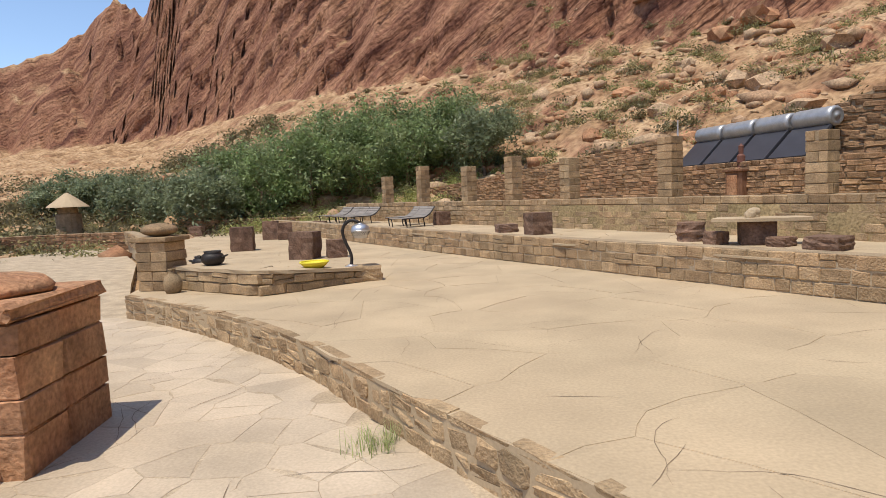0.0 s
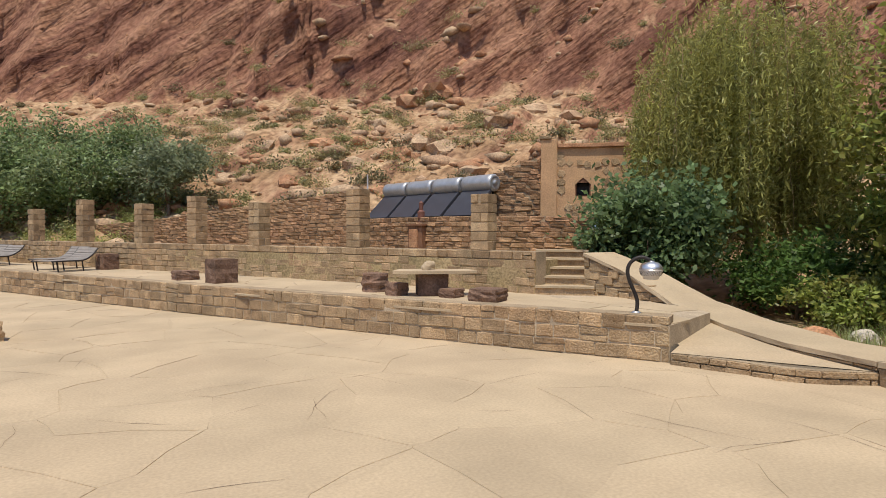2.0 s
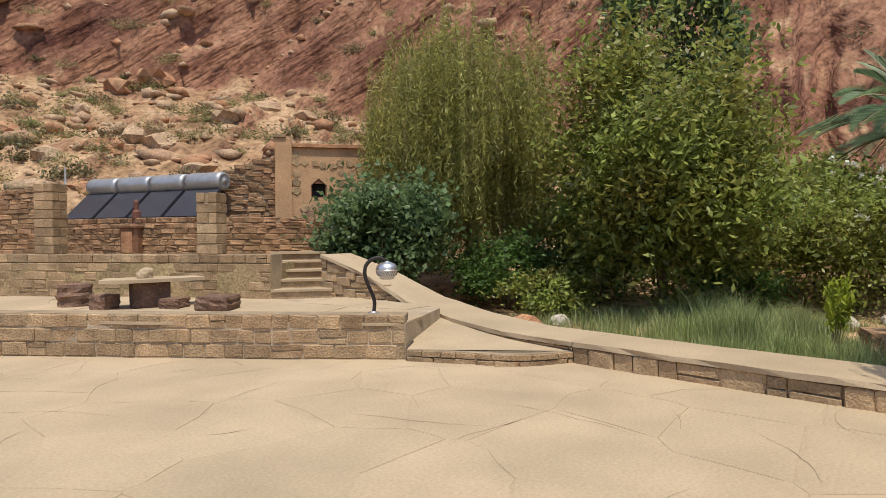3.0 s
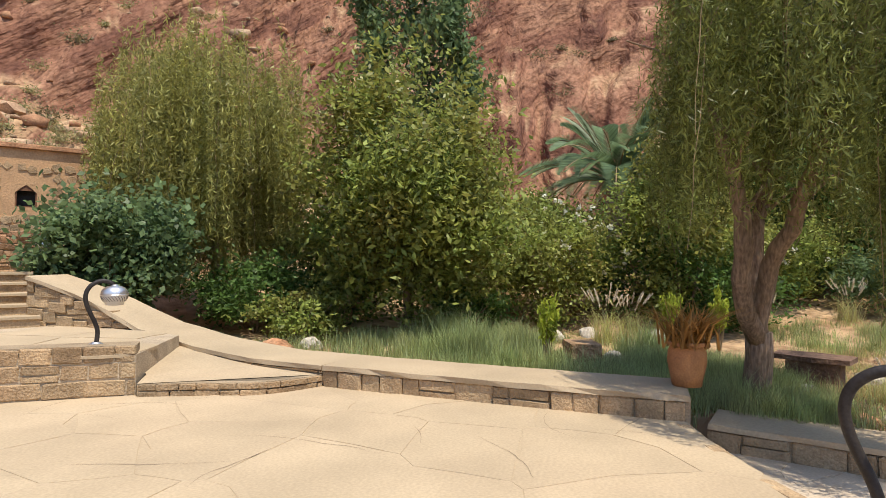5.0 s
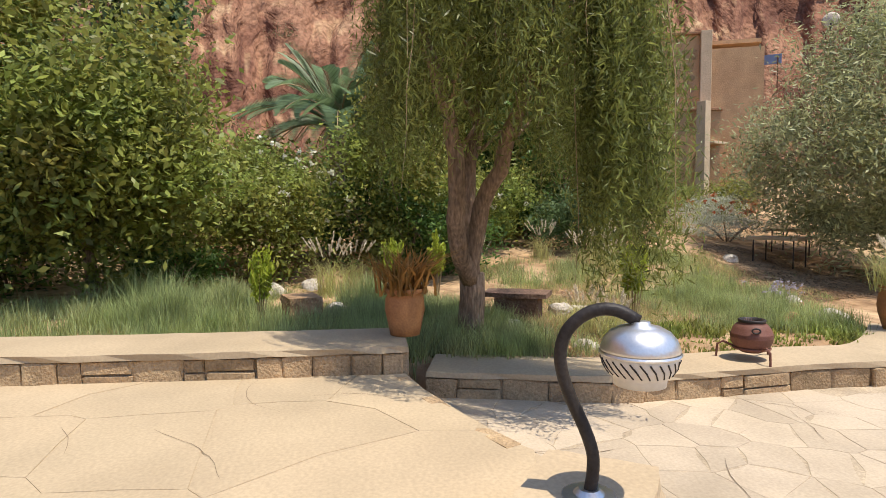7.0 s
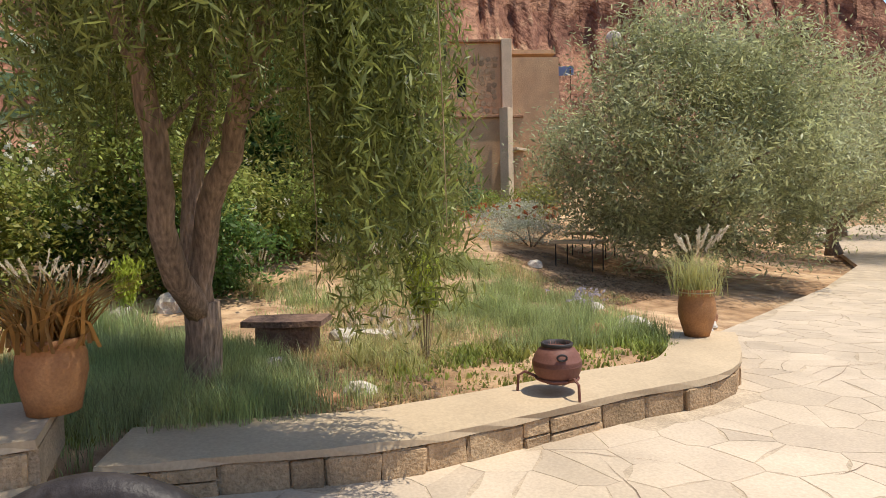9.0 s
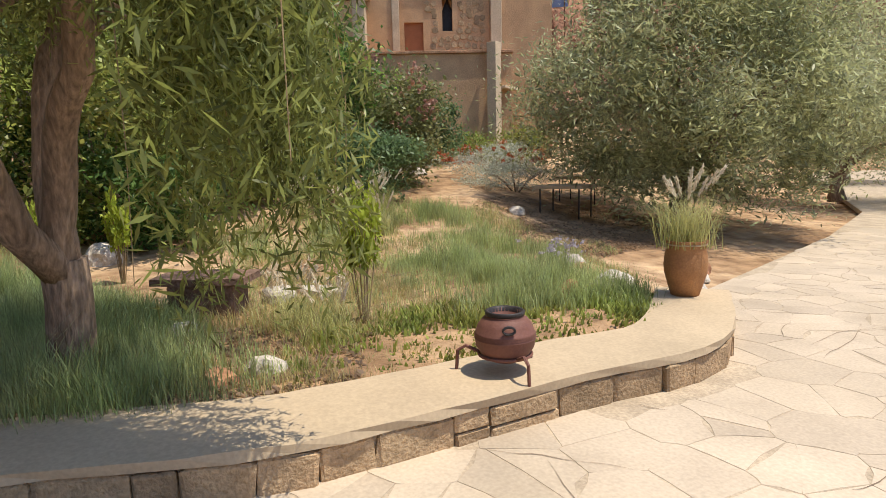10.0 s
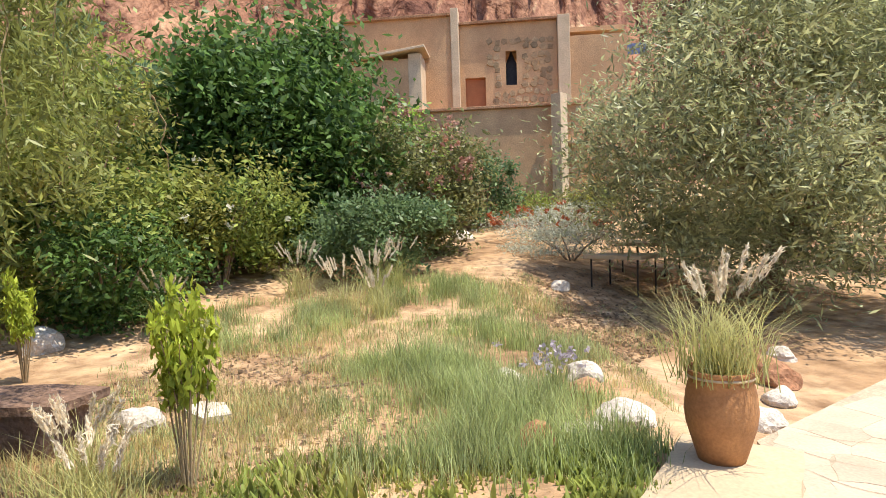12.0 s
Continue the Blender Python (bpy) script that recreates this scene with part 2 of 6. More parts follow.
def lay(parent, mesh_list, places, limit=300, near=(2.0, 2.0)):
    """Lays stones (matrices) as parts of parent; those beyond the limit, farthest from the terrace, are joined into one."""
    places.sort(key=lambda m: (m.translation.x - near[0]) ** 2 + (m.translation.y - near[1]) ** 2)
    for i, m in enumerate(places[:limit]):
        ob = new("stone", mesh_list[i % len(mesh_list)])
        ob.parent = parent
        ob.matrix_world = m
    rest = places[limit:]
    if rest:
        vs, fs, off = [], [], 0
        for i, m in enumerate(rest):
            me = mesh_list[i % len(mesh_list)]
            co = np.empty(len(me.vertices) * 3, np.float32)
            me.vertices.foreach_get("co", co)
            mm = np.array(m)
            vs.append(co.reshape(-1, 3) @ mm[:3, :3].T + mm[:3, 3])
            fs += [[v + off for v in p.vertices] for p in me.polygons]
            off += len(me.vertices)
        ob = new("stonework", mesh_from("stonework", np.vstack(vs), fs, mesh_list[0].materials[0]))
        ob.parent = parent
        tagged(ob, kind="stuff")


def ribbon(line, w0, w1, z0, z1, bm=None):
    """A solid band along a line, from w0 to w1 to its left, between two heights (numbers or one for each point)."""
    bm = bm or bmesh.new()
    t = np.gradient(line[:, :2], axis=0)
    t /= np.linalg.norm(t, axis=1)[:, None]
    nn = np.stack([-t[:, 1], t[:, 0]], 1)
    n = len(line)
    z0, z1 = np.broadcast_to(z0, n), np.broadcast_to(z1, n)
    rows = []
    for i in range(n):
        a, b = line[i, :2] + nn[i] * w0, line[i, :2] + nn[i] * w1
        rows.append([bm.verts.new((*a, z0[i])), bm.verts.new((*b, z0[i])), bm.verts.new((*b, z1[i])), bm.verts.new((*a, z1[i]))])
    for a, b in zip(rows, rows[1:]):
        for k in range(4):
            bm.faces.new((a[k], a[(k + 1) % 4], b[(k + 1) % 4], b[k]))
    bm.faces.new(rows[0][::-1])
    bm.faces.new(rows[-1])
    bmesh.ops.recalc_face_normals(bm, faces=bm.faces)
    return bm


def masonry(line, z0, z1, thick, course, length, seed, side=0, gap=0.012, proud=0.012, wild=0.4):
    """Places for courses of stones on the faces of a wall that runs along line; thick to its left. side 0: its right face, 1: both."""
    rnd = random.Random(seed)
    out = []
    total = along(line, 0)[2]
    zf0 = z0 if callable(z0) else (lambda s: z0)
    zf1 = z1 if callable(z1) else (lambda s: z1)
    hmax = max(zf1(s) - zf0(s) for s in np.linspace(0, total, 20))
    rows = max(1, round(hmax / course))
    for face in range(side + 1):
        for k in range(rows):
            s = -rnd.uniform(0, length * 0.6)
            while s < total:
                w = length * rnd.uniform(0.6, 1.5)
                a, b = max(s, 0), min(s + w, total)
                s += w
                if b - a < 0.05:
                    continue
                mid = (a + b) / 2
                h = (zf1(mid) - zf0(mid)) / rows
                if h < 0.03:
                    continue
                p, d, _ = along(line, mid)
                nn = np.array([-d[1], d[0]])
                dep = min(0.16, thick * 0.45)
                off = (dep / 2 - proud * rnd.uniform(0.2, 1.6)) if face == 0 else thick - dep / 2 + proud * rnd.uniform(0.2, 1.6)
                q = p[:2] + nn * off
                zc = zf0(mid) + h * (k + 0.5)
                turn = Matrix.Rotation(math.atan2(d[1], d[0]) + rnd.uniform(-0.01, 0.01), 4, "Z") @ Matrix.Rotation(rnd.uniform(-wild, wild) * 0.12, 4, "Y")
                if rnd.random() < wild * 0.35 and h > 0.08:
                    u = rnd.uniform(0.4, 0.6)
                    for lo, hi in ((0, u), (u, 1)):
                        out.append(Matrix.Translation((q[0], q[1], zc + h * ((lo + hi) / 2 - 0.5))) @ turn @ Matrix.Diagonal((b - a - gap, dep, h * (hi - lo) - gap, 1)))
                else:
                    out.append(Matrix.Translation((q[0], q[1], zc + rnd.uniform(-0.06, 0.06) * wild * h)) @ turn @ Matrix.Diagonal((b - a - gap, dep, (h - gap) * (1 - 0.15 * wild * rnd.random()), 1)))
    return out


def stone_wall(name, label, pts, z0, z1, thick, course, length, mat, seed, step=0.25, side=0, cap=0.0, limit=300, cap_over=0.02, kind="structure", wild=0.4):
    """A masonry wall: mortar core, stones on its faces and, where cap is given, a coping slab that thick."""
    line = smooth_line(pts, step) if step else np.array(pts, float)
    w = thing(name, label, "wall", kind=kind)
    top = (z1(0) if callable(z1) else z1)
    zz0 = np.array([z0(s) if callable(z0) else z0 for s in np.linspace(0, along(line, 0)[2], len(line))])
    zz1 = np.array([z1(s) if callable(z1) else z1 for s in np.linspace(0, along(line, 0)[2], len(line))])
    part("core", ribbon(line, 0.02, thick - 0.02, zz0, zz1 - cap - 0.006), M["mortar"], w)
    if cap:
        part("coping", coping(line, thick, zz1, cap, cap_over, seed), M["slab"], w)
    sub = (lambda s: (z1(s) if callable(z1) else z1) - cap - 0.004)
    lay(w, STONES[mat], masonry(line, z0, sub, thick, course, length, seed, side, wild=wild), limit)
    return w


def coping(line, thick, zz1, cap, over, seed):
    rnd = random.Random(seed)
    bm = ribbon(line, -over, thick + over, zz1 - cap, zz1)
    for v in bm.verts:
        v.co.x += rnd.uniform(-0.012, 0.012)
        v.co.y += rnd.uniform(-0.012, 0.012)
        v.co.z += rnd.uniform(-0.004, 0.004)
    return bm


def inside(poly, x, y):
    hit, n = False, len(poly)
    for i in range(n):
        (x1, y1), (x2, y2) = poly[i], poly[(i + 1) % n]
        if (y1 > y) != (y2 > y) and x < (x2 - x1) * (y - y1) / (y2 - y1) + x1:
            hit = not hit
    return hit


def cut(poly, nx, ny, d):
    """The part of a convex polygon where nx x + ny y <= d."""
    out = []
    for i in range(len(poly)):
        (x1, y1), (x2, y2) = poly[i], poly[(i + 1) % len(poly)]
        a, b = nx * x1 + ny * y1 - d, nx * x2 + ny * y2 - d
        if a <= 0:
            out.append((x1, y1))
        if (a < 0) != (b < 0) and a != b:
            u = a / (a - b)
            out.append((x1 + (x2 - x1) * u, y1 + (y2 - y1) * u))
    return out


def flagstones(parent, region, size, z, mat, seed, joint=0.012, thick=0.03, jag=0.35, limit=300, box=None, near=(2.0, 1.0), tilt=0.004, edge=0.005):
    """Irregular flags that fill a region: the cells round scattered seeds, each with open joints."""
    rnd = random.Random(seed)
    xs, ys = [p[0] for p in region], [p[1] for p in region]
    x0, x1, y0, y1 = min(xs), max(xs), min(ys), max(ys)
    nx, ny = int((x1 - x0) / size) + 3, int((y1 - y0) / size) + 3
    pt = {(i, j): (x0 + (i - 0.5 + rnd.uniform(-jag, jag)) * size, y0 + (j - 0.5 + rnd.uniform(-jag, jag)) * size) for i in range(-1, nx) for j in range(-1, ny)}
    cells = []
    edges = []
    for a, b in zip(region, list(region[1:]) + [region[0]]):
        k = max(1, int(math.hypot(b[0] - a[0], b[1] - a[1]) / size))
        pts = [(a[0] + (b[0] - a[0]) * i / k, a[1] + (b[1] - a[1]) * i / k) for i in range(k + 1)]
        edges += list(zip(pts, pts[1:]))
    for (i, j), (px, py) in pt.items():
        if not inside(region, px, py):
            continue
        poly = [(px - size * 2, py - size * 2), (px + size * 2, py - size * 2), (px + size * 2, py + size * 2), (px - size * 2, py + size * 2)]
        for di in (-2, -1, 0, 1, 2):
            for dj in (-2, -1, 0, 1, 2):
                q = pt.get((i + di, j + dj))
                if q and (di or dj):
                    dx, dy = q[0] - px, q[1] - py
                    dd = math.hypot(dx, dy)
                    dx, dy = dx / dd, dy / dd
                    poly = cut(poly, dx, dy, dx * px + dy * py + dd / 2 - joint / 2)
                    if len(poly) < 3:
                        break
            if len(poly) < 3:
                break
        for (ax, ay), (bx, by) in edges:
            if len(poly) < 3:
                break
            ex, ey = bx - ax, by - ay
            el = math.hypot(ex, ey)
            u = min(max(((px - ax) * ex + (py - ay) * ey) / (el * el), 0), 1)
            if el < 1e-6 or math.hypot(ax + ex * u - px, ay + ey * u - py) > size * 1.3:
                continue
            ox, oy = ey / el, -ex / el
            if ox * (px - ax) + oy * (py - ay) > 0:
                ox, oy = -ox, -oy
            # only where the edge truly crosses the cell
            if any(inside(poly, ax + ex * w, ay + ey * w) for w in (0.05, 0.25, 0.5, 0.75, 0.95)):
                poly = cut(poly, ox, oy, ox * ax + oy * ay)
        if len(poly) >= 3:
            cells.append((px, py, poly))
    cells.sort(key=lambda c: (c[0] - near[0]) ** 2 + (c[1] - near[1]) ** 2)
    rest_v, rest_f = [], []
    for k, (px, py, poly) in enumerate(cells):
        # rough, broken outline
        fine = []
        for i in range(len(poly)):
            (ax, ay), (bx, by) = poly[i], poly[(i + 1) % len(poly)]
            fine.append((ax, ay))
            if math.hypot(bx - ax, by - ay) > size * 0.3:
                o = rnd.uniform(0.0, 0.028) * size
                mx, my = ax + (bx - ax) * rnd.uniform(0.35, 0.65), ay + (by - ay) * rnd.uniform(0.35, 0.65)
                dd = math.hypot(px - mx, py - my)
                fine.append((mx + (px - mx) / dd * o, my + (py - my) / dd * o))
        tx, ty, tz = rnd.uniform(-tilt, tilt), rnd.uniform(-tilt, tilt), rnd.uniform(-0.3, 0.15) * tilt
        n = len(fine)
        v, f = [], []
        for shrink, dz in ((1.0, -thick), (1.0, -edge), (1 - edge / size, 0.0)):
            v += [(px + (x - px) * shrink, py + (y - py) * shrink, z + dz + tz + tx * (x - px) + ty * (y - py)) for x, y in fine]
        f.append(list(range(2 * n, 3 * n)))
        for b in (0, n):
            f += [[b + i, b + (i + 1) % n, b + n + (i + 1) % n, b + n + i] for i in range(n)]
        if k < limit:
            ob = new("flagstone", mesh_from("flagstone", v, f, mat))
            ob.parent = parent
        else:
            off = len(rest_v)
            rest_v += v
            rest_f += [[i + off for i in q] for q in f]
    if rest_v:
        ob = new("flagstones", mesh_from("flagstones", rest_v, rest_f, mat))
        ob.parent = parent
        tagged(ob, kind="stuff")


# ---- foliage ----
SUN_DIR_LEAF = np.array(SUN_DIR)


def leaf_quads(centres, size, droop=0.0, aspect=0.4, spread=0.4, rng=RNG, axis=None, lit=0.0):
    """Rhombic leaves at centres: arrays of vertices and faces. axis: main direction of each leaf, else random with droop; lit: how far they turn their faces to the sky."""
    n = len(centres)
    if axis is None:
        axis = rng.normal(size=(n, 3))
        axis[:, 2] -= droop * 2
    axis = axis / (np.linalg.norm(axis, axis=1)[:, None] + 1e-9)
    face = rng.normal(size=(n, 3))
    if lit:
        face = face / np.linalg.norm(face, axis=1)[:, None] + SUN_DIR_LEAF * lit
        face /= np.linalg.norm(face, axis=1)[:, None] + 1e-9
        axis = axis - face * (axis * face).sum(1)[:, None] * min(1.0, lit)
        axis /= np.linalg.norm(axis, axis=1)[:, None] + 1e-9
    side = np.cross(axis, face)
    side /= np.linalg.norm(side, axis=1)[:, None] + 1e-9
    s = size * rng.uniform(1 - spread, 1 + spread, (n, 1))
    a, b = axis * s * 0.5, side * s * aspect * 0.5
    v = np.stack([centres - a, centres + b - a * 0.1, centres + a, centres - b - a * 0.1], 1).reshape(-1, 3)
    return v, np.arange(n * 4).reshape(n, 4)


def blob_points(n, centre, radii, rng=RNG, shell=0.55, lump=0.35, clumps=40, under=1.0):
    """Points gathered in clumps over an uneven crown, denser towards its outside."""
    d = rng.normal(size=(clumps, 3))
    d /= np.linalg.norm(d, axis=1)[:, None]
    d[:, 2] = np.where(d[:, 2] < 0, d[:, 2] * under, d[:, 2])
    r = shell + (1 - shell) * rng.random((clumps, 1)) ** 0.6
    c = d * r
    k = rng.integers(0, clumps, n)
    p = c[k] + rng.normal(size=(n, 3)) * lump * rng.uniform(0.35, 0.75, (clumps, 1))[k]
    return np.array(centre) + p * np.array(radii)


def limbs(base, top, r0, count, reach, seed, up=0.5, seg=8):
    """A tapered, slightly crooked trunk with limbs that leave it, in one mesh."""
    rnd = random.Random(seed)
    bm = bmesh.new()
    b, t = Vector(base), Vector(top)
    n = 6
    pts = [b.lerp(t, i / n) + Vector((rnd.uniform(-1, 1), rnd.uniform(-1, 1), 0)) * r0 * 0.45 * (0 < i) for i in range(n + 1)]
    rad = [r0 * (1.35 if i == 0 else 1.0 - 0.55 * i / n) for i in range(n + 1)]
    bm_tube(pts, rad, seg, bm)
    for k in range(count):
        i = rnd.randint(2, n)
        a = 2 * math.pi * (k + rnd.random() * 0.6) / count
        p = pts[i]
        e = p + Vector((math.cos(a) * reach, math.sin(a) * reach, reach * up * rnd.uniform(0.6, 1.5)))
        m1 = p.lerp(e, 0.35) + Vector((0, 0, reach * 0.12))
        m2 = p.lerp(e, 0.7) + Vector((rnd.uniform(-1, 1), rnd.uniform(-1, 1), 0.6)) * reach * 0.1
        bm_tube([p, m1, m2, e], [rad[i] * 0.7, rad[i] * 0.5, rad[i] * 0.3, rad[i] * 0.1], 6, bm)
    return bm


def tree(name, label, category, base, top, r0, centre, radii, n, size, mat, seed, aspect=0.4, droop=0.1, count=6, clumps=50, lump=0.3, shell=0.5, under=0.8, group="", lit=0.9):
    rng = np.random.default_rng(seed)
    t = thing(name, label, category, group=group)
    part("trunk", limbs(base, top, r0, count, min(radii) * 0.75, seed), M["bark"], t, smooth=True)
    v, f = leaf_quads(blob_points(n, centre, radii, rng, shell, lump, clumps, under), size, droop, aspect, rng=rng, lit=lit)
    v[:, 2] = np.maximum(v[:, 2], base[2] + 0.03)
    part("crown", mesh_from("crown", v, f, mat), mat, t)
    return t


def tuft(centres, heights, blades, width, lean, rng):
    """Grass tufts: each blade a thin bent strip of two quads."""
    n = len(centres) * blades
    c = np.repeat(centres, blades, axis=0) + np.c_[rng.normal(size=(n, 2)) * 0.05, np.zeros(n)]
    h = np.repeat(heights, blades) * rng.uniform(0.5, 1.1, n)
    a = rng.uniform(0, 2 * np.pi, n)
    d = np.stack([np.cos(a), np.sin(a), np.zeros(n)], 1)
    s = np.stack([-np.sin(a), np.cos(a), np.zeros(n)], 1) * width * 0.5
    l = (lean * rng.uniform(0.2, 1.2, n) * h)[:, None]
    up = np.array([0, 0, 1.0])
    m = c + d * l * 0.3 + up * h[:, None] * 0.6
    t = c + d * l + up * h[:, None]
    v = np.stack([c - s, c + s, m + s * 0.8, m - s * 0.8, t + s * 0.1, t - s * 0.1], 1).reshape(-1, 3)
    b = np.arange(n)[:, None] * 6
    f = np.concatenate([b + np.array([[0, 1, 2, 3]]), b + np.array([[3, 2, 4, 5]])])
    return v, f


# ---- ground and hills ----
AZ = [-180, -130, -90, -60, -45, -36, -30, -27, -25, -22, -18, -10, 0, 15, 35, 60, 80, 100, 120, 135, 147, 153, 160, 175, 180]
R0 = [40, 60, 60, 50, 34, 33, 32, 31, 30, 30, 29, 28, 27, 23, 22, 17, 13, 13, 13, 20, 60, 75, 75, 60, 40]
SL = [.05, .08, .10, .12, .10, .12, .14, .15, .16, .20, .26, .36, .44, .50, .50, .30, .16, .14, .14, .12, .10, .12, .10, .05, .05]
R1 = [150, 160, 150, 140, 130, 120, 115, 105, 100, 85, 72, 58, 50, 45, 42, 36, 34, 36, 38, 44, 95, 110, 130, 150, 150]
TOP = [.14, .14, .14, .15, .15, .16, .215, .26, .235, .36, .60, .80, .9, .9, .9, .9, .9, .9, .9, .8, .55, .24, .16, .14, .14]


def relief(x, y):
    """The lie of the land: height of the natural ground, slopes and cliffs at x, y (arrays)."""
    x, y = np.asarray(x, float), np.asarray(y, float)
    r, a = np.hypot(x, y), np.degrees(np.arctan2(x, y))
    aw = a + 2.0 * (fbm(x / 40, y / 40, 0 * x, 3) - 0.5) * np.clip(r / 60, 0, 1)
    r0, sl, r1, top = (np.interp(aw, AZ, k) for k in (R0, SL, R1, TOP))
    wob = 1 + 0.18 * (fbm(x / 14, y / 14, 0 * x + 3.3, 4) - 0.5)
    rr = r * wob
    scree = np.maximum(rr - r0, 0) * sl
    cliff = np.maximum(rr - r1, 0) * 1.5
    h = -0.5 + np.clip((r - 7) / 6, 0, 1) * 0.0 + scree + cliff
    lift = np.interp(a, [-60, -30, -5, 20, 50, 62, 130, 140], [0.2, 0.3, 1.2, 1.5, 1.4, 0.5, 0.45, 0.1]) * np.clip((r - r0 + 5) / 5, 0, 1)
    h = h + lift
    gx = np.interp(y, [-60, -18.5, -13, -8.2, -6.6, -5.9, -5, -4, -2, -0.5, 0.3, 3.3, 5.3, 7.9, 9, 40], [45, 12.0, 9.7, 8.1, 7.3, 6.75, 6.4, 6.3, 6.3, 6.7, 6.5, 6.85, 7.35, 7.5, 8, 40])
    bed = np.clip((x - gx) / np.interp(y, [-7.6, -6.4], [3.5, 0.25]), 0, 1) * (y > -40)
    h = np.maximum(h, -0.5 + bed * (0.36 + 0.10 * (fbm(x / 1.3, y / 1.3, 0 * x + 2, 3) - 0.5)))
    peak = -0.5 + top * r1 * 1.35 * (0.9 + 0.25 * fbm(x / 25, y / 25, 0 * x + 9, 4))
    return np.minimum(h, np.maximum(peak, 0.2) + 0.25 * np.maximum(h - peak, 0) * 0.1)


def hills():
    """Valley floor, scree and cliffs as one sheet that reaches the horizon."""
    az = np.radians(np.concatenate([np.arange(-180, -46, 3.0), np.arange(-46, 160, 0.3), np.arange(160, 180.1, 3.0)]))
    rr = np.concatenate([np.linspace(0.2, 5.5, 4), np.arange(5.8, 13, 0.16), np.linspace(13.2, 34, 60), np.linspace(34.5, 110, 150), np.geomspace(111, 320, 110), np.geomspace(330, 1500, 12)])
    A, R = np.meshgrid(az, rr, indexing="ij")
    x, y = R * np.sin(A), R * np.cos(A)
    z = relief(x, y)
    slope = np.clip((z - np.roll(z, 1, axis=1)) / np.maximum(R - np.roll(R, 1, axis=1), 0.05), 0, 2)
    far = np.clip((R - 22) / 12, 0, 1)
    # tilted beds of rock: ledges that step in and out of the cliff
    s = R * A
    bed = z * 0.72 - s * 0.58 + 5.0 * fbm(x / 18, y / 18, z / 18, 4)
    led = np.abs((bed / 2.6) % 1.0 - 0.5) * 2 + 0.5 * np.abs((bed / 0.9 + 0.3) % 1.0 - 0.5) * 2
    rough = fbm(x / 3.2, y / 3.2, z / 3.2, 5) - 0.5
    steep = np.clip(slope / 0.9, 0.38, 1)
    push = far * steep * (led * 1.3 + rough * 3.2)
    lump = far * (fbm(x / 1.0, y / 1.0, z / 1.0 + 5, 4) - 0.5) * 1.1
    d = 1 + push / np.maximum(R, 1)
    x, y, z = x * d, y * d, z + lump - push * 0.25
    n, m = z.shape
    v = np.stack([x, y, z], -1).reshape(-1, 3)
    i, j = np.meshgrid(np.arange(n - 1), np.arange(m - 1), indexing="ij")
    q = (i * m + j).ravel()
    f = np.stack([q, q + m, q + m + 1, q + 1], 1)[:, ::-1]
    ob = new("ground", mesh_from("ground", v, f, rock_material()))
    return tagged(ob, "arid valley floor rising to scree and red rock cliffs", "ground", kind="structure")


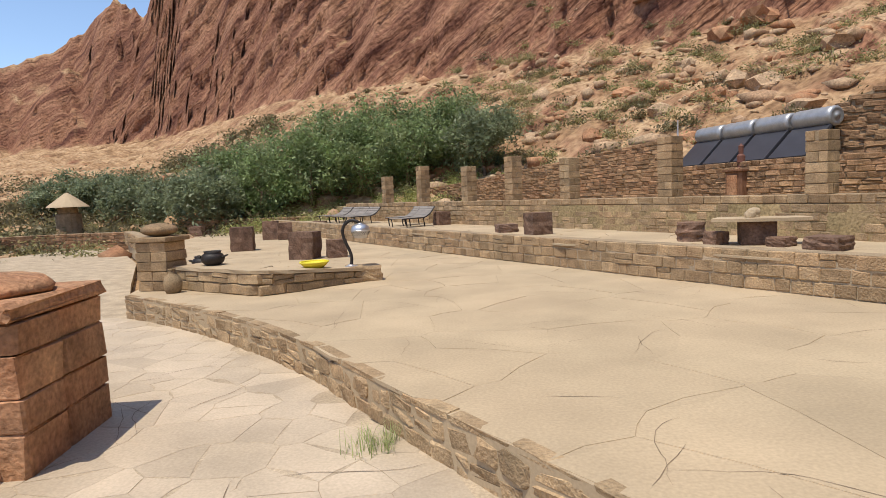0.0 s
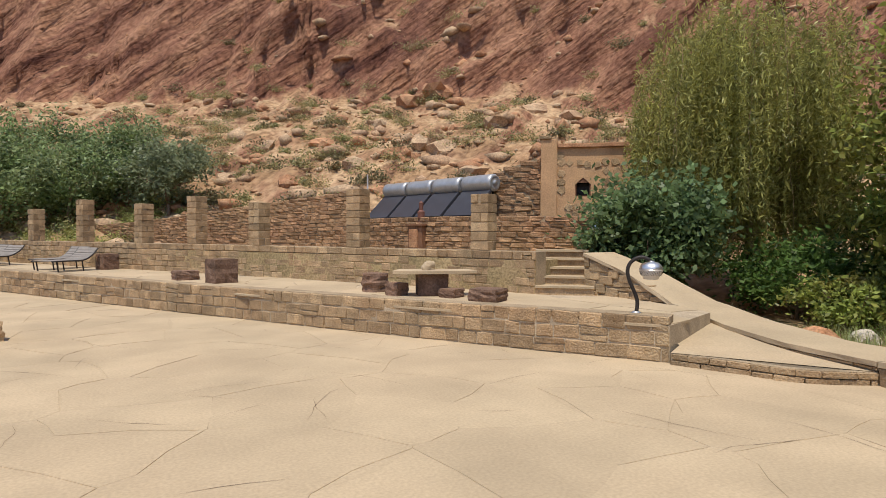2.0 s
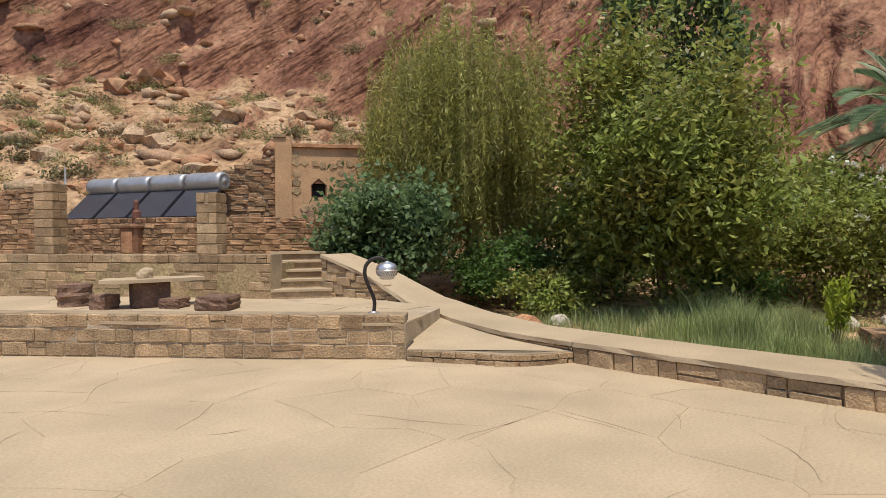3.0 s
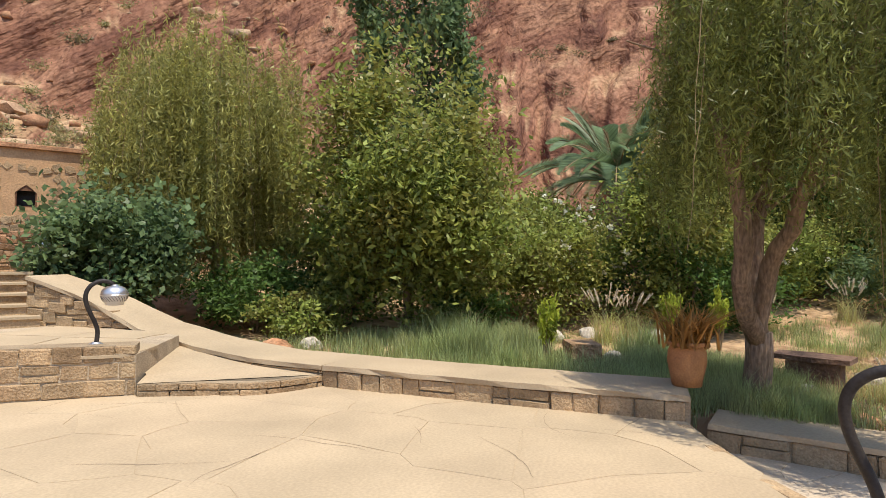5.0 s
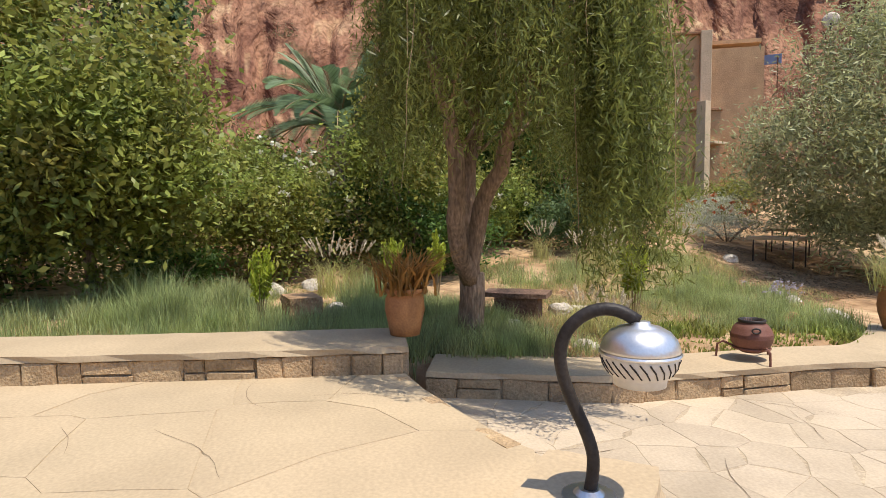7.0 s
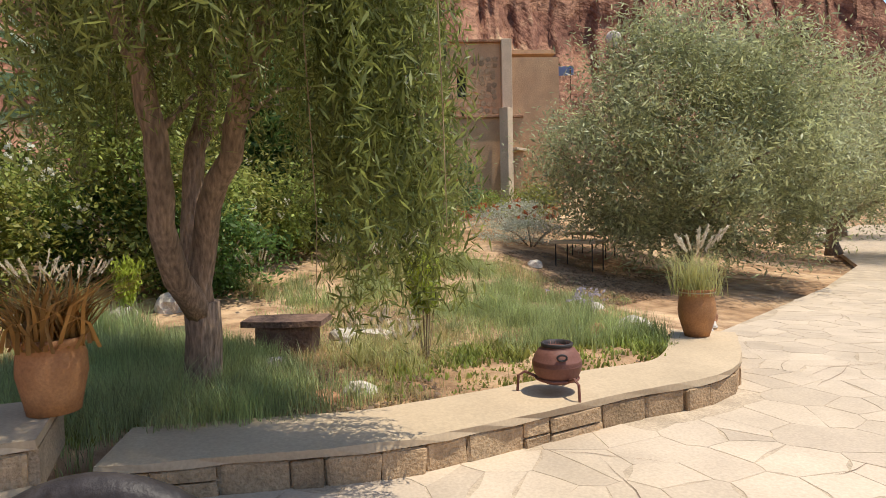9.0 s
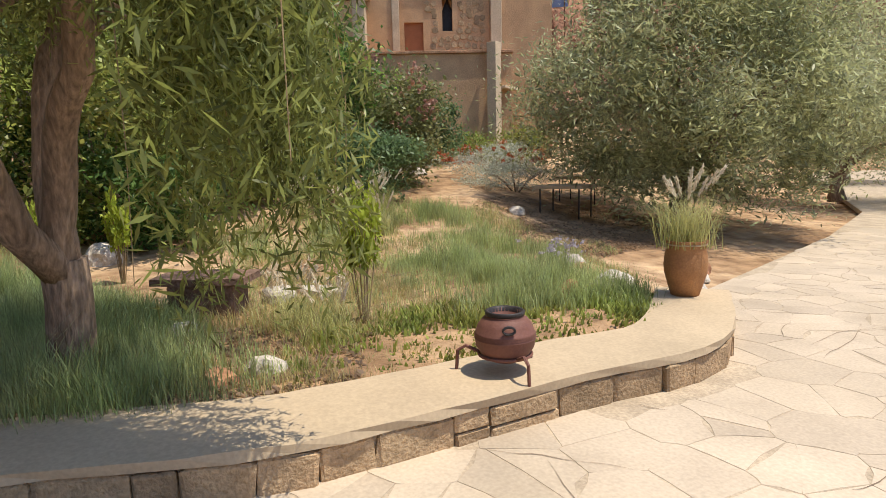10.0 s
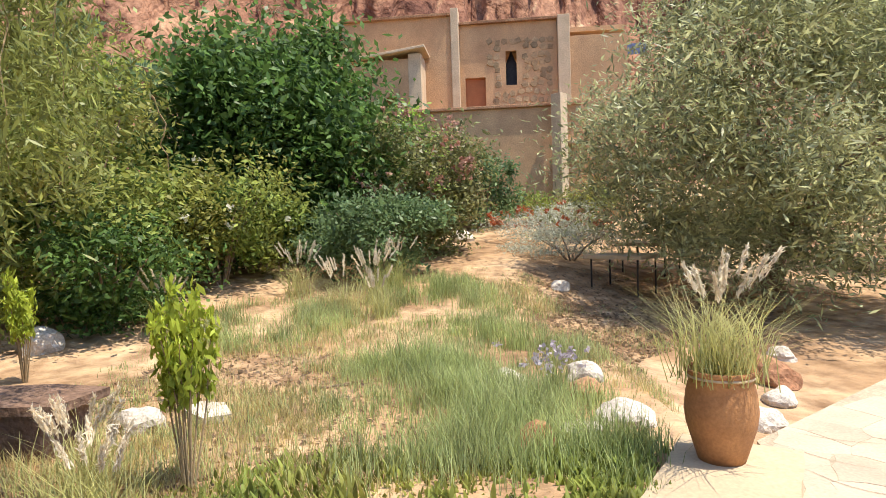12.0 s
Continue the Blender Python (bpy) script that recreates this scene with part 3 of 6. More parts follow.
def rock_material():
    """Red bedded rock where the land is steep, pale scree where it is not."""
    m = bpy.data.materials.new("hillside_rock")
    m.use_nodes = True
    nt = m.node_tree
    n, l = nt.nodes, nt.links
    b = n["Principled BSDF"]
    b.inputs["Roughness"].default_value = 0.95
    b.inputs["Specular IOR Level"].default_value = 0.15
    geo = n.new("ShaderNodeNewGeometry")

    def noise_of(scale, detail=8, stretch=None, rot=(0, 0, 0)):
        t = n.new("ShaderNodeTexNoise")
        t.inputs["Scale"].default_value, t.inputs["Detail"].default_value = scale, detail
        if stretch:
            mp = n.new("ShaderNodeMapping")
            mp.vector_type = "TEXTURE"
            mp.inputs["Scale"].default_value, mp.inputs["Rotation"].default_value = [1 / k for k in stretch], rot
            l.new(geo.outputs["Position"], mp.inputs[0])
            l.new(mp.outputs[0], t.inputs["Vector"])
        else:
            l.new(geo.outputs["Position"], t.inputs["Vector"])
        return t.outputs[0]

    def ramp(src, stops):
        r = n.new("ShaderNodeValToRGB")
        while len(r.color_ramp.elements) < len(stops):
            r.color_ramp.elements.new(0.5)
        for e, (p, c) in zip(r.color_ramp.elements, stops):
            e.position, e.color = p, (*c, 1)
        l.new(src, r.inputs[0])
        return r.outputs[0]

    def mix(fac, a, bb, mode="MIX"):
        x = n.new("ShaderNodeMix")
        x.data_type, x.blend_type = "RGBA", mode
        if isinstance(fac, float):
            x.inputs["Factor"].default_value = fac
        else:
            l.new(fac, x.inputs["Factor"])
        l.new(a, x.inputs["A"])
        l.new(bb, x.inputs["B"])
        return x.outputs["Result"]

    beds = noise_of(0.5, 9, (0.22, 0.35, 1.6), (radians(-10), radians(-38), 0))
    cliff = ramp(beds, [(0.3, (0.105, 0.045, 0.032)), (0.46, (0.24, 0.115, 0.072)), (0.6, (0.345, 0.183, 0.11)), (0.75, (0.17, 0.082, 0.054))])
    scree = ramp(noise_of(0.45, 10), [(0.3, (0.24, 0.144, 0.078)), (0.47, (0.396, 0.252, 0.138)), (0.6, (0.504, 0.348, 0.204)), (0.75, (0.312, 0.18, 0.096))])
    sep = n.new("ShaderNodeSeparateXYZ")
    l.new(geo.outputs["Normal"], sep.inputs[0])
    st = n.new("ShaderNodeMapRange")
    st.inputs[1].default_value, st.inputs[2].default_value = 0.88, 0.62
    l.new(sep.outputs["Z"], st.inputs[0])
    col = mix(st.outputs[0], scree, cliff)
    speck = ramp(noise_of(3.0, 8), [(0.30, (0.55, 0.5, 0.48)), (0.55, (1, 1, 1)), (0.75, (1.25, 1.22, 1.2))])
    l.new(mix(1.0, col, speck, "MULTIPLY"), b.inputs["Base Color"])
    bp = n.new("ShaderNodeBump")
    bp.inputs["Strength"].default_value, bp.inputs["Distance"].default_value = 1.0, 0.5
    l.new(noise_of(1.6, 10, (0.35, 0.6, 1.6), (radians(-10), radians(-38), 0)), bp.inputs["Height"])
    l.new(bp.outputs[0], b.inputs["Normal"])
    return m


GROUND = hills()

# ---- terraces ----
E1 = [(-4.72, 8.82), (-3.9, 8.2), (-2.6, 7.0), (-1.36, 5.55), (-0.62, 4.42), (-0.06, 3.56), (0.5, 2.75), (0.95, 2.05), (1.6, 1.15), (2.25, 0.3), (2.8, -0.36), (3.0, -0.72)]
EDGE = [(3.16, -0.98), (3.6, -0.93), (4.2, -0.76), (4.86, -0.53), (5.5, -0.35), (5.95, -0.27)]
RAMPW = [(5.96, -0.3), (6.0, 0.3), (6.08, 1.25), (6.2, 2.3), (6.32, 3.3)]
STEP = [(6.32, 3.3), (5.82, 3.68), (5.6, 4.2), (5.36, 4.79)]
W1 = [(5.40, 4.84), (4.6, 6.0), (3.36, 7.9), (2.2, 9.75), (0.4, 12.7), (-2.1, 17.0), (-4.4, 21.0), (-7.4, 26.2)]
W2 = [(6.12, 8.15), (5.72, 9.05), (4.46, 11.35), (2.18, 15.2), (0.95, 17.1), (-1.0, 20.4), (-4.0, 25.5)]
LEFTW = [(-4.9, 9.7), (-6.5, 12.9), (-8.9, 17.6), (-11.7, 22.2)]

upper = smooth_line(E1).tolist() + EDGE + RAMPW[1:] + STEP[1:] + W1[:] + [(-9.5, 26.0), (-11.6, 22.2), (-8.9, 17.6), (-6.5, 12.9), (-4.9, 9.7)]
floor_u = thing("floor_terrace", "pale flagged upper terrace floor with fine cracks", "floor", kind="structure")
part("bed", bm_prism(upper, -0.40, -0.004), M["slab"], floor_u)
T2 = W1[:] + W2[::-1] + [(6.95, 7.6), (7.05, 6.6), (6.75, 5.4)]
floor_2 = thing("floor_upper_terrace", "pale flagged floor of the raised terrace", "floor", kind="structure")
part("bed", bm_prism(T2, -0.4, 0.392), M["joint"], floor_2)

# retaining edge of the terrace
stone_wall("wall_retaining", "curved low retaining wall of rough tan stones", E1, -0.36, -0.045, 0.2, 0.15, 0.235, "rubble", 5, wild=1.0)
stone_wall("wall_edge", "short stone edge of the terrace", EDGE, -0.36, -0.045, 0.2, 0.12, 0.3, "stone", 6, wild=0.8)
rim = thing("trim_rim", "row of thin flat stones along the terrace edge", "coping", kind="structure")
lay(rim, STONES["stone"], masonry(smooth_line(E1, 0.25), -0.05, 0.006, 0.24, 0.06, 0.42, 25, proud=0.004) + masonry(smooth_line(EDGE, 0.25), -0.05, 0.003, 0.24, 0.06, 0.42, 26, proud=0.0))
stone_wall("wall_parapet", "long low wall of squared tan stone blocks", W1[::-1], 0.0, 0.49, 0.32, 0.16, 0.25, "stone", 7, wild=0.35)
stone_wall("wall_posts", "tan stone wall carrying square stone posts", W2[::-1], 0.38, 1.08, 0.35, 0.14, 0.26, "stone", 8, wild=0.15)
stone_wall("wall_ramp", "broad low garden wall with pale stone top", RAMPW[::-1], -0.05, 0.22, 0.75, 0.2, 0.27, "stone", 9, cap=0.05)
stone_wall("wall_left", "low stone wall leading away across the terrace", LEFTW[::-1], -0.05, 0.42, 0.35, 0.16, 0.3, "stone", 10)
LOWR = [(6.35, -0.5), (6.12, -1.2), (5.84, -2.1), (5.82, -3.1), (5.84, -4.1), (5.8, -4.8), (5.95, -5.35), (6.35, -5.95), (6.9, -6.6)]
stone_wall("wall_garden", "low curved garden wall with broad pale stone top", LOWR, -0.36, -0.10, 0.62, 0.19, 0.33, "stone", 11, cap=0.05)


def curve_top(s):
    return float(np.interp(s, [0, 1.0, 2.06, 3.08, 3.88, 4.7], [0.22, 0.22, 0.27, 0.43, 0.78, 1.06]))


CURVE = [(6.32, 3.3), (6.5, 4.3), (6.8, 5.3), (7.0, 6.3), (7.0, 7.1), (6.9, 7.9)]
stone_wall("wall_curve", "curved stone wall rising towards the steps", CURVE[::-1], -0.05, lambda s: curve_top(max(0, 4.75 - s)), 0.75, 0.17, 0.27, "stone", 12, cap=0.05)

# lower floors
lower = [(-14, 26), (-11.6, 21.8), (-8.9, 17.4), (-6.6, 12.6), (-5.0, 9.4)] + smooth_line(E1).tolist()[1:] + EDGE + LOWR + [(7.6, -7.0), (8.0, -8.2), (9.6, -13), (11.9, -18.5), (40, -62), (20, -75), (-10, -40), (-14, -10), (-20, 10)]
floor_l = thing("floor_lower", "pale crazy paving of irregular flagstones", "floor", kind="structure")
part("bed", bm_prism(lower, -0.46, -0.3328), M["joint"], floor_l)


def stone_post(base, z, size, turn, group="stone posts"):
    p = thing("stone_post", "square post of squared tan stone blocks", "post", pose(base[0], base[1], 1.075, 0, 0, turn), group)
    part("core", bm_box(-size / 2 + 0.02, -size / 2 + 0.02, 0, size / 2 - 0.02, size / 2 - 0.02, z - 0.02), M["mortar"], p)
    rnd = random.Random(int(base[0] * 100))
    rows = round(z / 0.15)
    for k in range(rows):
        for i in (-1, 1):
            o = new("stone", STONES["flat"][rnd.randrange(8)])
            o.parent = p
            w = size * rnd.uniform(0.4, 0.6)
            a, b = (-size / 2, -size / 2 + w) if i < 0 else (-size / 2 + w, size / 2)
            if k % 2:
                o.matrix_local = pose(0, (a + b) / 2, (k + 0.5) * z / rows) @ Matrix.Diagonal((size, b - a - 0.01, z / rows - 0.01, 1))
            else:
                o.matrix_local = pose((a + b) / 2, 0, (k + 0.5) * z / rows) @ Matrix.Diagonal((b - a - 0.01, size, z / rows - 0.01, 1))
            w = size - w
    return p


for bx, by, top in ((-1.95, 22.36, 2.03), (-0.57, 20.02, 2.25), (0.83, 17.65, 2.08), (1.92, 15.93, 2.22), (3.02, 14.14, 2.03), (4.45, 11.72, 2.23), (5.82, 9.23, 2.04),):
    stone_post((bx, by), top - 1.075, 0.34, 30)


T3 = W2[::-1] + [(6.95, 8.6), (7.4, 8.5), (10.5, 9.6), (9.6, 12.6), (7.6, 12.6), (6.5, 17.3), (1.3, 26.4), (-6, 32)]
part("bed", bm_prism(T3, -0.4, 0.93), M["soil"], thing("ground_bank", "dry earth bank behind the post wall", "ground", kind="structure"))
RAMP = thing("floor_ramp", "pale paved ramp up to the raised terrace", "floor", kind="structure")
rb = bmesh.new()
rv = [rb.verts.new(p) for p in ((6.38, 3.25, 0.12), (5.36, 4.79, 0.12), (5.62, 4.9, 0.16), (6.0, 6.2, 0.402), (7.0, 6.6, 0.402), (6.85, 5.2, 0.22), (6.55, 4.2, 0.15))]
rb.faces.new(rv)
bmesh.ops.triangulate(rb, faces=rb.faces)
part("paving", rb, M["slab"], RAMP)
part("bed", bm_prism([(6.38, 3.25), (5.36, 4.79), (5.62, 4.6), (6.1, 6.3), (7.2, 6.6), (7.0, 5.2), (6.7, 4.2)], -0.05, 0.11), M["slab"], RAMP)
stone_wall("wall_step", "low stone riser of the ramp", STEP[::-1], -0.02, 0.12, 0.12, 0.07, 0.26, "stone", 14)
# steps up to the post wall
STAIR = thing("stairs", "flight of pale stone steps through the wall", "stairs", kind="structure")
sa, sb, back = Vector((6.12, 8.15)), Vector((6.85, 7.6)), Vector((0.62, 0.82))
for k in range(5):
    z0, z1 = 0.38, 0.4 + 0.137 * (k + 1)
    o = back * (0.27 * k)
    q = [sa + o, sb + o, sb + o + back * 1.6, sa + o + back * 1.6]
    part("riser", bm_prism([tuple(p) for p in q], z0, z1 - 0.035), M["stone"], STAIR)
    q = [sa + o - back * 0.03, sb + o - back * 0.03, sb + o + back * 0.27, sa + o + back * 0.27]
    part("tread", bm_prism([tuple(p) for p in q], z1 - 0.034, z1), M["slab"], STAIR)


bpy.context.view_layer.update()


def on_ground(x, y, high=60.0):
    """The height of the ground sheet under or over x, y."""
    hit, p, _, _ = GROUND.ray_cast((x, y, high), (0, 0, -1))
    return p.z if hit else 0.0


# ---- walls and houses behind the terrace ----
stone_wall("wall_back", "dark brown dry stone wall with a slanting top", [(-2.0, 31.0), (1.3, 26.2), (2.5, 24.1), (4.2, 21.3), (5.6, 18.9), (6.5, 17.5)], 0.8,
           lambda s: float(np.interp(s, [0, 5.5, 15.5], [1.5, 1.8, 2.6])), 0.4, 0.13, 0.28, "brown", 41)
stone_wall("wall_solar", "dark brown stone wall below the solar heaters", [(6.3, 17.3), (7.3, 12.6), (9.0, 11.4), (10.6, 10.0)], 0.8, 1.78, 0.4, 0.13, 0.26, "brown", 42, step=0.3)
stone_wall("wall_high", "high brown stone wall on the slope", [(7.6, 17.6), (8.6, 13.6), (9.7, 12.7)], 1.2, lambda s: float(np.interp(s, [0, 4, 5.5], [2.7, 2.75, 3.3])), 0.4, 0.13, 0.28, "brown", 43)


def arched(w, h, z0, depth, y, mat, parent, name="window"):
    """A dark pointed opening with a raised frame, its base at z0."""
    pts = [(-w / 2, 0), (w / 2, 0), (w / 2, h * 0.62), (w * 0.2, h * 0.86), (0, h), (-w * 0.2, h * 0.86), (-w / 2, h * 0.62)]
    bm = bmesh.new()
    f = [bm.verts.new((x, y, z0 + z)) for x, z in pts]
    b = [bm.verts.new((x, y + depth, z0 + z)) for x, z in pts]
    bm.faces.new(b)
    for i in range(len(pts)):
        bm.faces.new((f[i], f[(i + 1) % len(pts)], b[(i + 1) % len(pts)], b[i]))
    bmesh.ops.recalc_face_normals(bm, faces=bm.faces)
    return bm


def facade(x0, x1, z0, z1, holes, depth=0.3):
    """A wall in its own plane y = 0 with real openings, out of upright and level strips; holes: (x0, x1, z0, z1)."""
    bm = bmesh.new()
    xs = sorted({x0, x1, *[h[0] for h in holes], *[h[1] for h in holes]})
    for a, b in zip(xs, xs[1:]):
        inner = sorted((h[2], h[3]) for h in holes if h[0] <= a and h[1] >= b)
        z = z0
        for lo, hi in inner:
            if lo > z:
                bm_box(a, 0, z, b, depth, lo, 0, bm)
            z = hi
        bm_box(a, 0, z, b, depth, z1, 0, bm)
    bmesh.ops.remove_doubles(bm, verts=bm.verts, dist=0.0005)
    return bm


def crazy_cladding(parent, x0, x1, z0, z1, holes, size, seed, mat):
    """Flat irregular stones set in the face of a wall in the plane y = 0."""
    rnd = random.Random(seed)
    vs, fs = [], []
    nx, nz = int((x1 - x0) / size) + 1, int((z1 - z0) / size) + 1
    for i in range(nx):
        for j in range(nz):
            cx, cz = x0 + (i + rnd.uniform(0.25, 0.75)) * size, z0 + (j + rnd.uniform(0.25, 0.75)) * size
            if not (x0 + size * 0.4 < cx < x1 - size * 0.4 and z0 + size * 0.4 < cz < z1 - size * 0.4) or any(h[0] - 0.2 < cx < h[1] + 0.2 and h[2] - 0.2 < cz < h[3] + 0.2 for h in holes):
                continue
            n, ph = rnd.randint(4, 6), rnd.random()
            o = len(vs)
            ring = [(cx + size * rnd.uniform(0.42, 0.6) * math.cos(2 * math.pi * (k + ph) / n), cz + size * rnd.uniform(0.4, 0.56) * math.sin(2 * math.pi * (k + ph) / n)) for k in range(n)]
            dy = -rnd.uniform(0.008, 0.03)
            vs += [(x, 0.0, z) for x, z in ring] + [(cx + (x - cx) * 0.92, dy, cz + (z - cz) * 0.92) for x, z in ring]
            fs += [[o + k, o + (k + 1) % n, o + n + (k + 1) % n, o + n + k] for k in range(n)] + [[o + n + k for k in range(n)]]
    me = mesh_from("cladding", vs, fs, mat)
    ob = part("cladding", me, mat, parent)
    tagged(ob, kind="stuff")


def turn_of(a, b):
    return math.degrees(math.atan2(b[1] - a[1], b[0] - a[0]))


# tower house behind the fig
HA, HB = (9.6, 12.5), (11.6, 10.8)
tower = thing("tower_house", "square earth-coloured house clad in irregular stones", "house", pose(HA[0], HA[1], 0, 0, 0, turn_of(HA, HB)))
hw = [(0.78, 1.16, 2.30, 2.76), (2.25, 2.63, 2.42, 2.88)]
part("wall", facade(0, 3.6, 1.6, 3.50, hw), M["plaster"], tower)
part("side_wall", bm_box(0, 0.302, 1.6, 0.3, 3.2, 3.5), M["plaster"], tower)
crazy_cladding(tower, 0.3, 3.6, 1.7, 3.4, hw, 0.22, 51, M["stone"])
part("corner_turret", bm_box(-0.06, -0.06, 1.6, 0.34, 0.34, 3.72, 0.02), M["plaster"], tower)
part("turret_cap", bm_box(-0.1, -0.1, 3.722, 0.2, 0.3, 3.80, 0.01), M["stone"], tower)
part("roof_edge", bm_box(0.345, -0.08, 3.503, 3.7, 0.34, 3.60, 0.012), M["redstone"], tower)
part("roof", bm_box(0.3, 0.345, 3.40, 3.6, 3.2, 3.50), M["plaster"], tower)
part("chimney", bm_lathe([(0.05, 3.6), (0.05, 3.85), (0.07, 3.86), (0.07, 3.92), (0, 3.93)], 10), M["wood"], tower).location = (2.3, 0.2, 0)
for x0, x1, z0, z1 in hw:
    w = part("window", arched(x1 - x0, z1 - z0, z0, 0.2, 0.05, None, None), M["black"], tower, "dark pointed window")
    w.location = ((x0 + x1) / 2, 0, 0)
    for sx in (-1, 1):
        ab = bmesh.new()
        tri = [(sx * 0.195, z1 + 0.004), (sx * 0.195, z1 - 0.17), (sx * 0.08, z1 - 0.06), (0.0, z1 + 0.004)]
        lo = [ab.verts.new((x, 0.002, z)) for x, z in tri]
        hi = [ab.verts.new((x, 0.15, z)) for x, z in tri]
        ab.faces.new(lo)
        ab.faces.new(hi[::-1])
        for i in range(4):
            ab.faces.new((lo[i], lo[(i + 1) % 4], hi[(i + 1) % 4], hi[i]))
        bmesh.ops.recalc_face_normals(ab, faces=ab.faces)
        part("arch_shoulder", ab, M["plaster"], w)
    part("frame", facade(-0.21, 0.21, z0 - 0.03, z1 + 0.02, [(-0.16, 0.16, z0 + 0.02, z1 - 0.12)], 0.05), M["wood"], w).location = (0, 0.02, 0)

# solar water heaters on the wall
SA, SB = Vector((6.95, 17.3, 0)), Vector((8.02, 12.85, 0))
glass = material("collector_glass", (0.05, 0.05, 0.058), 0.28, 3, 0.1, 30, 0.05, 0)
tank_paint = material("dull_tank_metal", (0.42, 0.42, 0.42), 0.45, 5, 0.12, 50, 0.1, 0.1, metal=0.6)
sdir = (SB - SA).normalized()
for k in range(4):
    p = SA.lerp(SB, (k + 0.5) / 4)
    h = thing("solar_heater", "solar water heater with dark collector and grey tank", "solar heater", pose(p.x, p.y, 1.78, 0, 0, math.degrees(math.atan2(sdir.y, sdir.x))), "row of solar heaters")
    c = part("collector", bm_box(-0.52, -0.02, 0, 0.50, 0.06, 0.95, 0.01), glass, h)
    c.matrix_local = Matrix.Translation((0, -0.28, 0.02)) @ Matrix.Rotation(radians(-46), 4, "X")
    f = part("frame", bm_box(0.503, -0.05, 0, 0.56, 0.07, 0.97, 0.008), M["black"], h)
    f.matrix_local = c.matrix_local
    f = part("bottom_rail", bm_box(-0.56, -0.03, -0.03, 0.56, 0.07, -0.002, 0.008), M["black"], h)
    f.matrix_local = c.matrix_local
    t = part("tank", bm_lathe([(0, -0.53), (0.16, -0.53), (0.215, -0.49), (0.22, -0.4), (0.22, 0.4), (0.215, 0.49), (0.16, 0.53), (0.14, 0.52), (0.06, 0.52), (0.05, 0.55), (0, 0.55)], 24), tank_paint, h, "grey metal tank", True)
    t.matrix_local = Matrix.Translation((0, 0.52, 0.86)) @ Matrix.Rotation(radians(90), 4, "Y")
    for x in (-0.45, 0.45):
        part("leg", bm_box(x - 0.015, 0.5, 0, x + 0.015, 0.54, 0.68), M["black"], h)
pole = thing("thin_pole", "thin pale pole beside the heaters", "pole", pose(6.75, 17.2, 1.6))
part("rod", bm_tube([(0, 0, 0), (0, 0, 1.5)], 0.025, 8), M["alu"], pole)
hatch = thing("wooden_cabinet", "reddish wooden meter cabinet set against the stone wall", "cabinet", pose(6.95, 14.0, 0.93, 0, 0, -76))
part("body", bm_box(-0.27, -0.2, 0, 0.27, 0.18, 0.62, 0.01), M["wood"], hatch)
part("roof", bm_box(-0.32, -0.25, 0.622, 0.32, 0.2, 0.67, 0.008), M["wood"], hatch)
part("door", bm_box(-0.2, -0.225, 0.08, 0.12, -0.203, 0.54, 0.006), M["redstone"], hatch)
part("chimney_pot", bm_lathe([(0.07, 0.67), (0.06, 0.8), (0.09, 0.83), (0.09, 0.98), (0.05, 1.02), (0.06, 1.2), (0.0, 1.26)], 12), M["clay"], hatch)

# house on the slope across the garden
FA, FB = (23.15, -10.3), (21.75, -13.35)
h2 = thing("hill_house", "two-storey earth and stone house with pale corner piers", "house", pose(FA[0], FA[1], 0, 0, 0, turn_of(FA, FB)))
pale = material("pale_render", (0.55, 0.42, 0.28), 0.95, 2, 0.15, 30, 0.15, 0.4)
holes = [(0.42, 1.08, 4.85, 6.05), (1.75, 2.1, 5.75, 6.85)]
part("wall", facade(0.26, 3.4, 1.2, 7.75, holes, 0.35), M["plaster"], h2)
crazy_cladding(h2, 1.1, 3.3, 4.9, 7.4, holes, 0.24, 61, M["stone"])
part("left_wall", bm_box(-3.6, -0.25, 1.0, 0.0, 0.3, 8.0), M["plaster"], h2)
part("pier", bm_box(0.003, -0.3, 1.0, 0.255, 0.3, 8.25, 0.02), pale, h2, "pale rendered pier")
part("pier", bm_box(3.41, -0.2, 1.0, 3.8, 0.4, 7.85, 0.02), pale, h2, "pale rendered pier")
part("right_wall", bm_box(3.803, 0.0, 1.0, 5.6, 0.4, 7.2), M["plaster"], h2)
part("back_wall", bm_box(-3.6, 3.5, 1.0, 5.6, 3.8, 7.6), M["plaster"], h2)
part("roof_edge", bm_box(0.262, -0.12, 7.753, 3.4, 0.42, 7.85, 0.015), M["redstone"], h2)
part("roof_edge", bm_box(-3.65, -0.36, 8.003, -0.003, 0.4, 8.1, 0.015), M["redstone"], h2)
part("roof", bm_box(-3.6, 0.45, 7.45, 5.6, 3.45, 7.6), M["plaster"], h2)
part("terrace_wall", bm_box(-1.4, -1.5, 0.8, 3.9, -0.305, 4.72), M["plaster"], h2)
part("ledge", bm_box(-1.45, -1.58, 4.723, 3.95, -0.31, 4.82, 0.02), M["redstone"], h2)
part("door", bm_box(0.42, 0.12, 4.85, 1.08, 0.17, 6.05), material("orange_door", (0.36, 0.13, 0.05), 0.6, 3, 0.15, 40, 0.1, 0.1), h2, "closed orange-brown plank door")
w = part("window", arched(0.35, 1.1, 5.75, 0.25, 0.04, None, None), M["black"], h2, "tall dark pointed window")
w.location = (1.925, 0, 0)
porch = part("porch_wall", bm_box(-1.25, -1.3, 3.5, -0.85, -0.26, 6.6, 0.02), pale, h2)
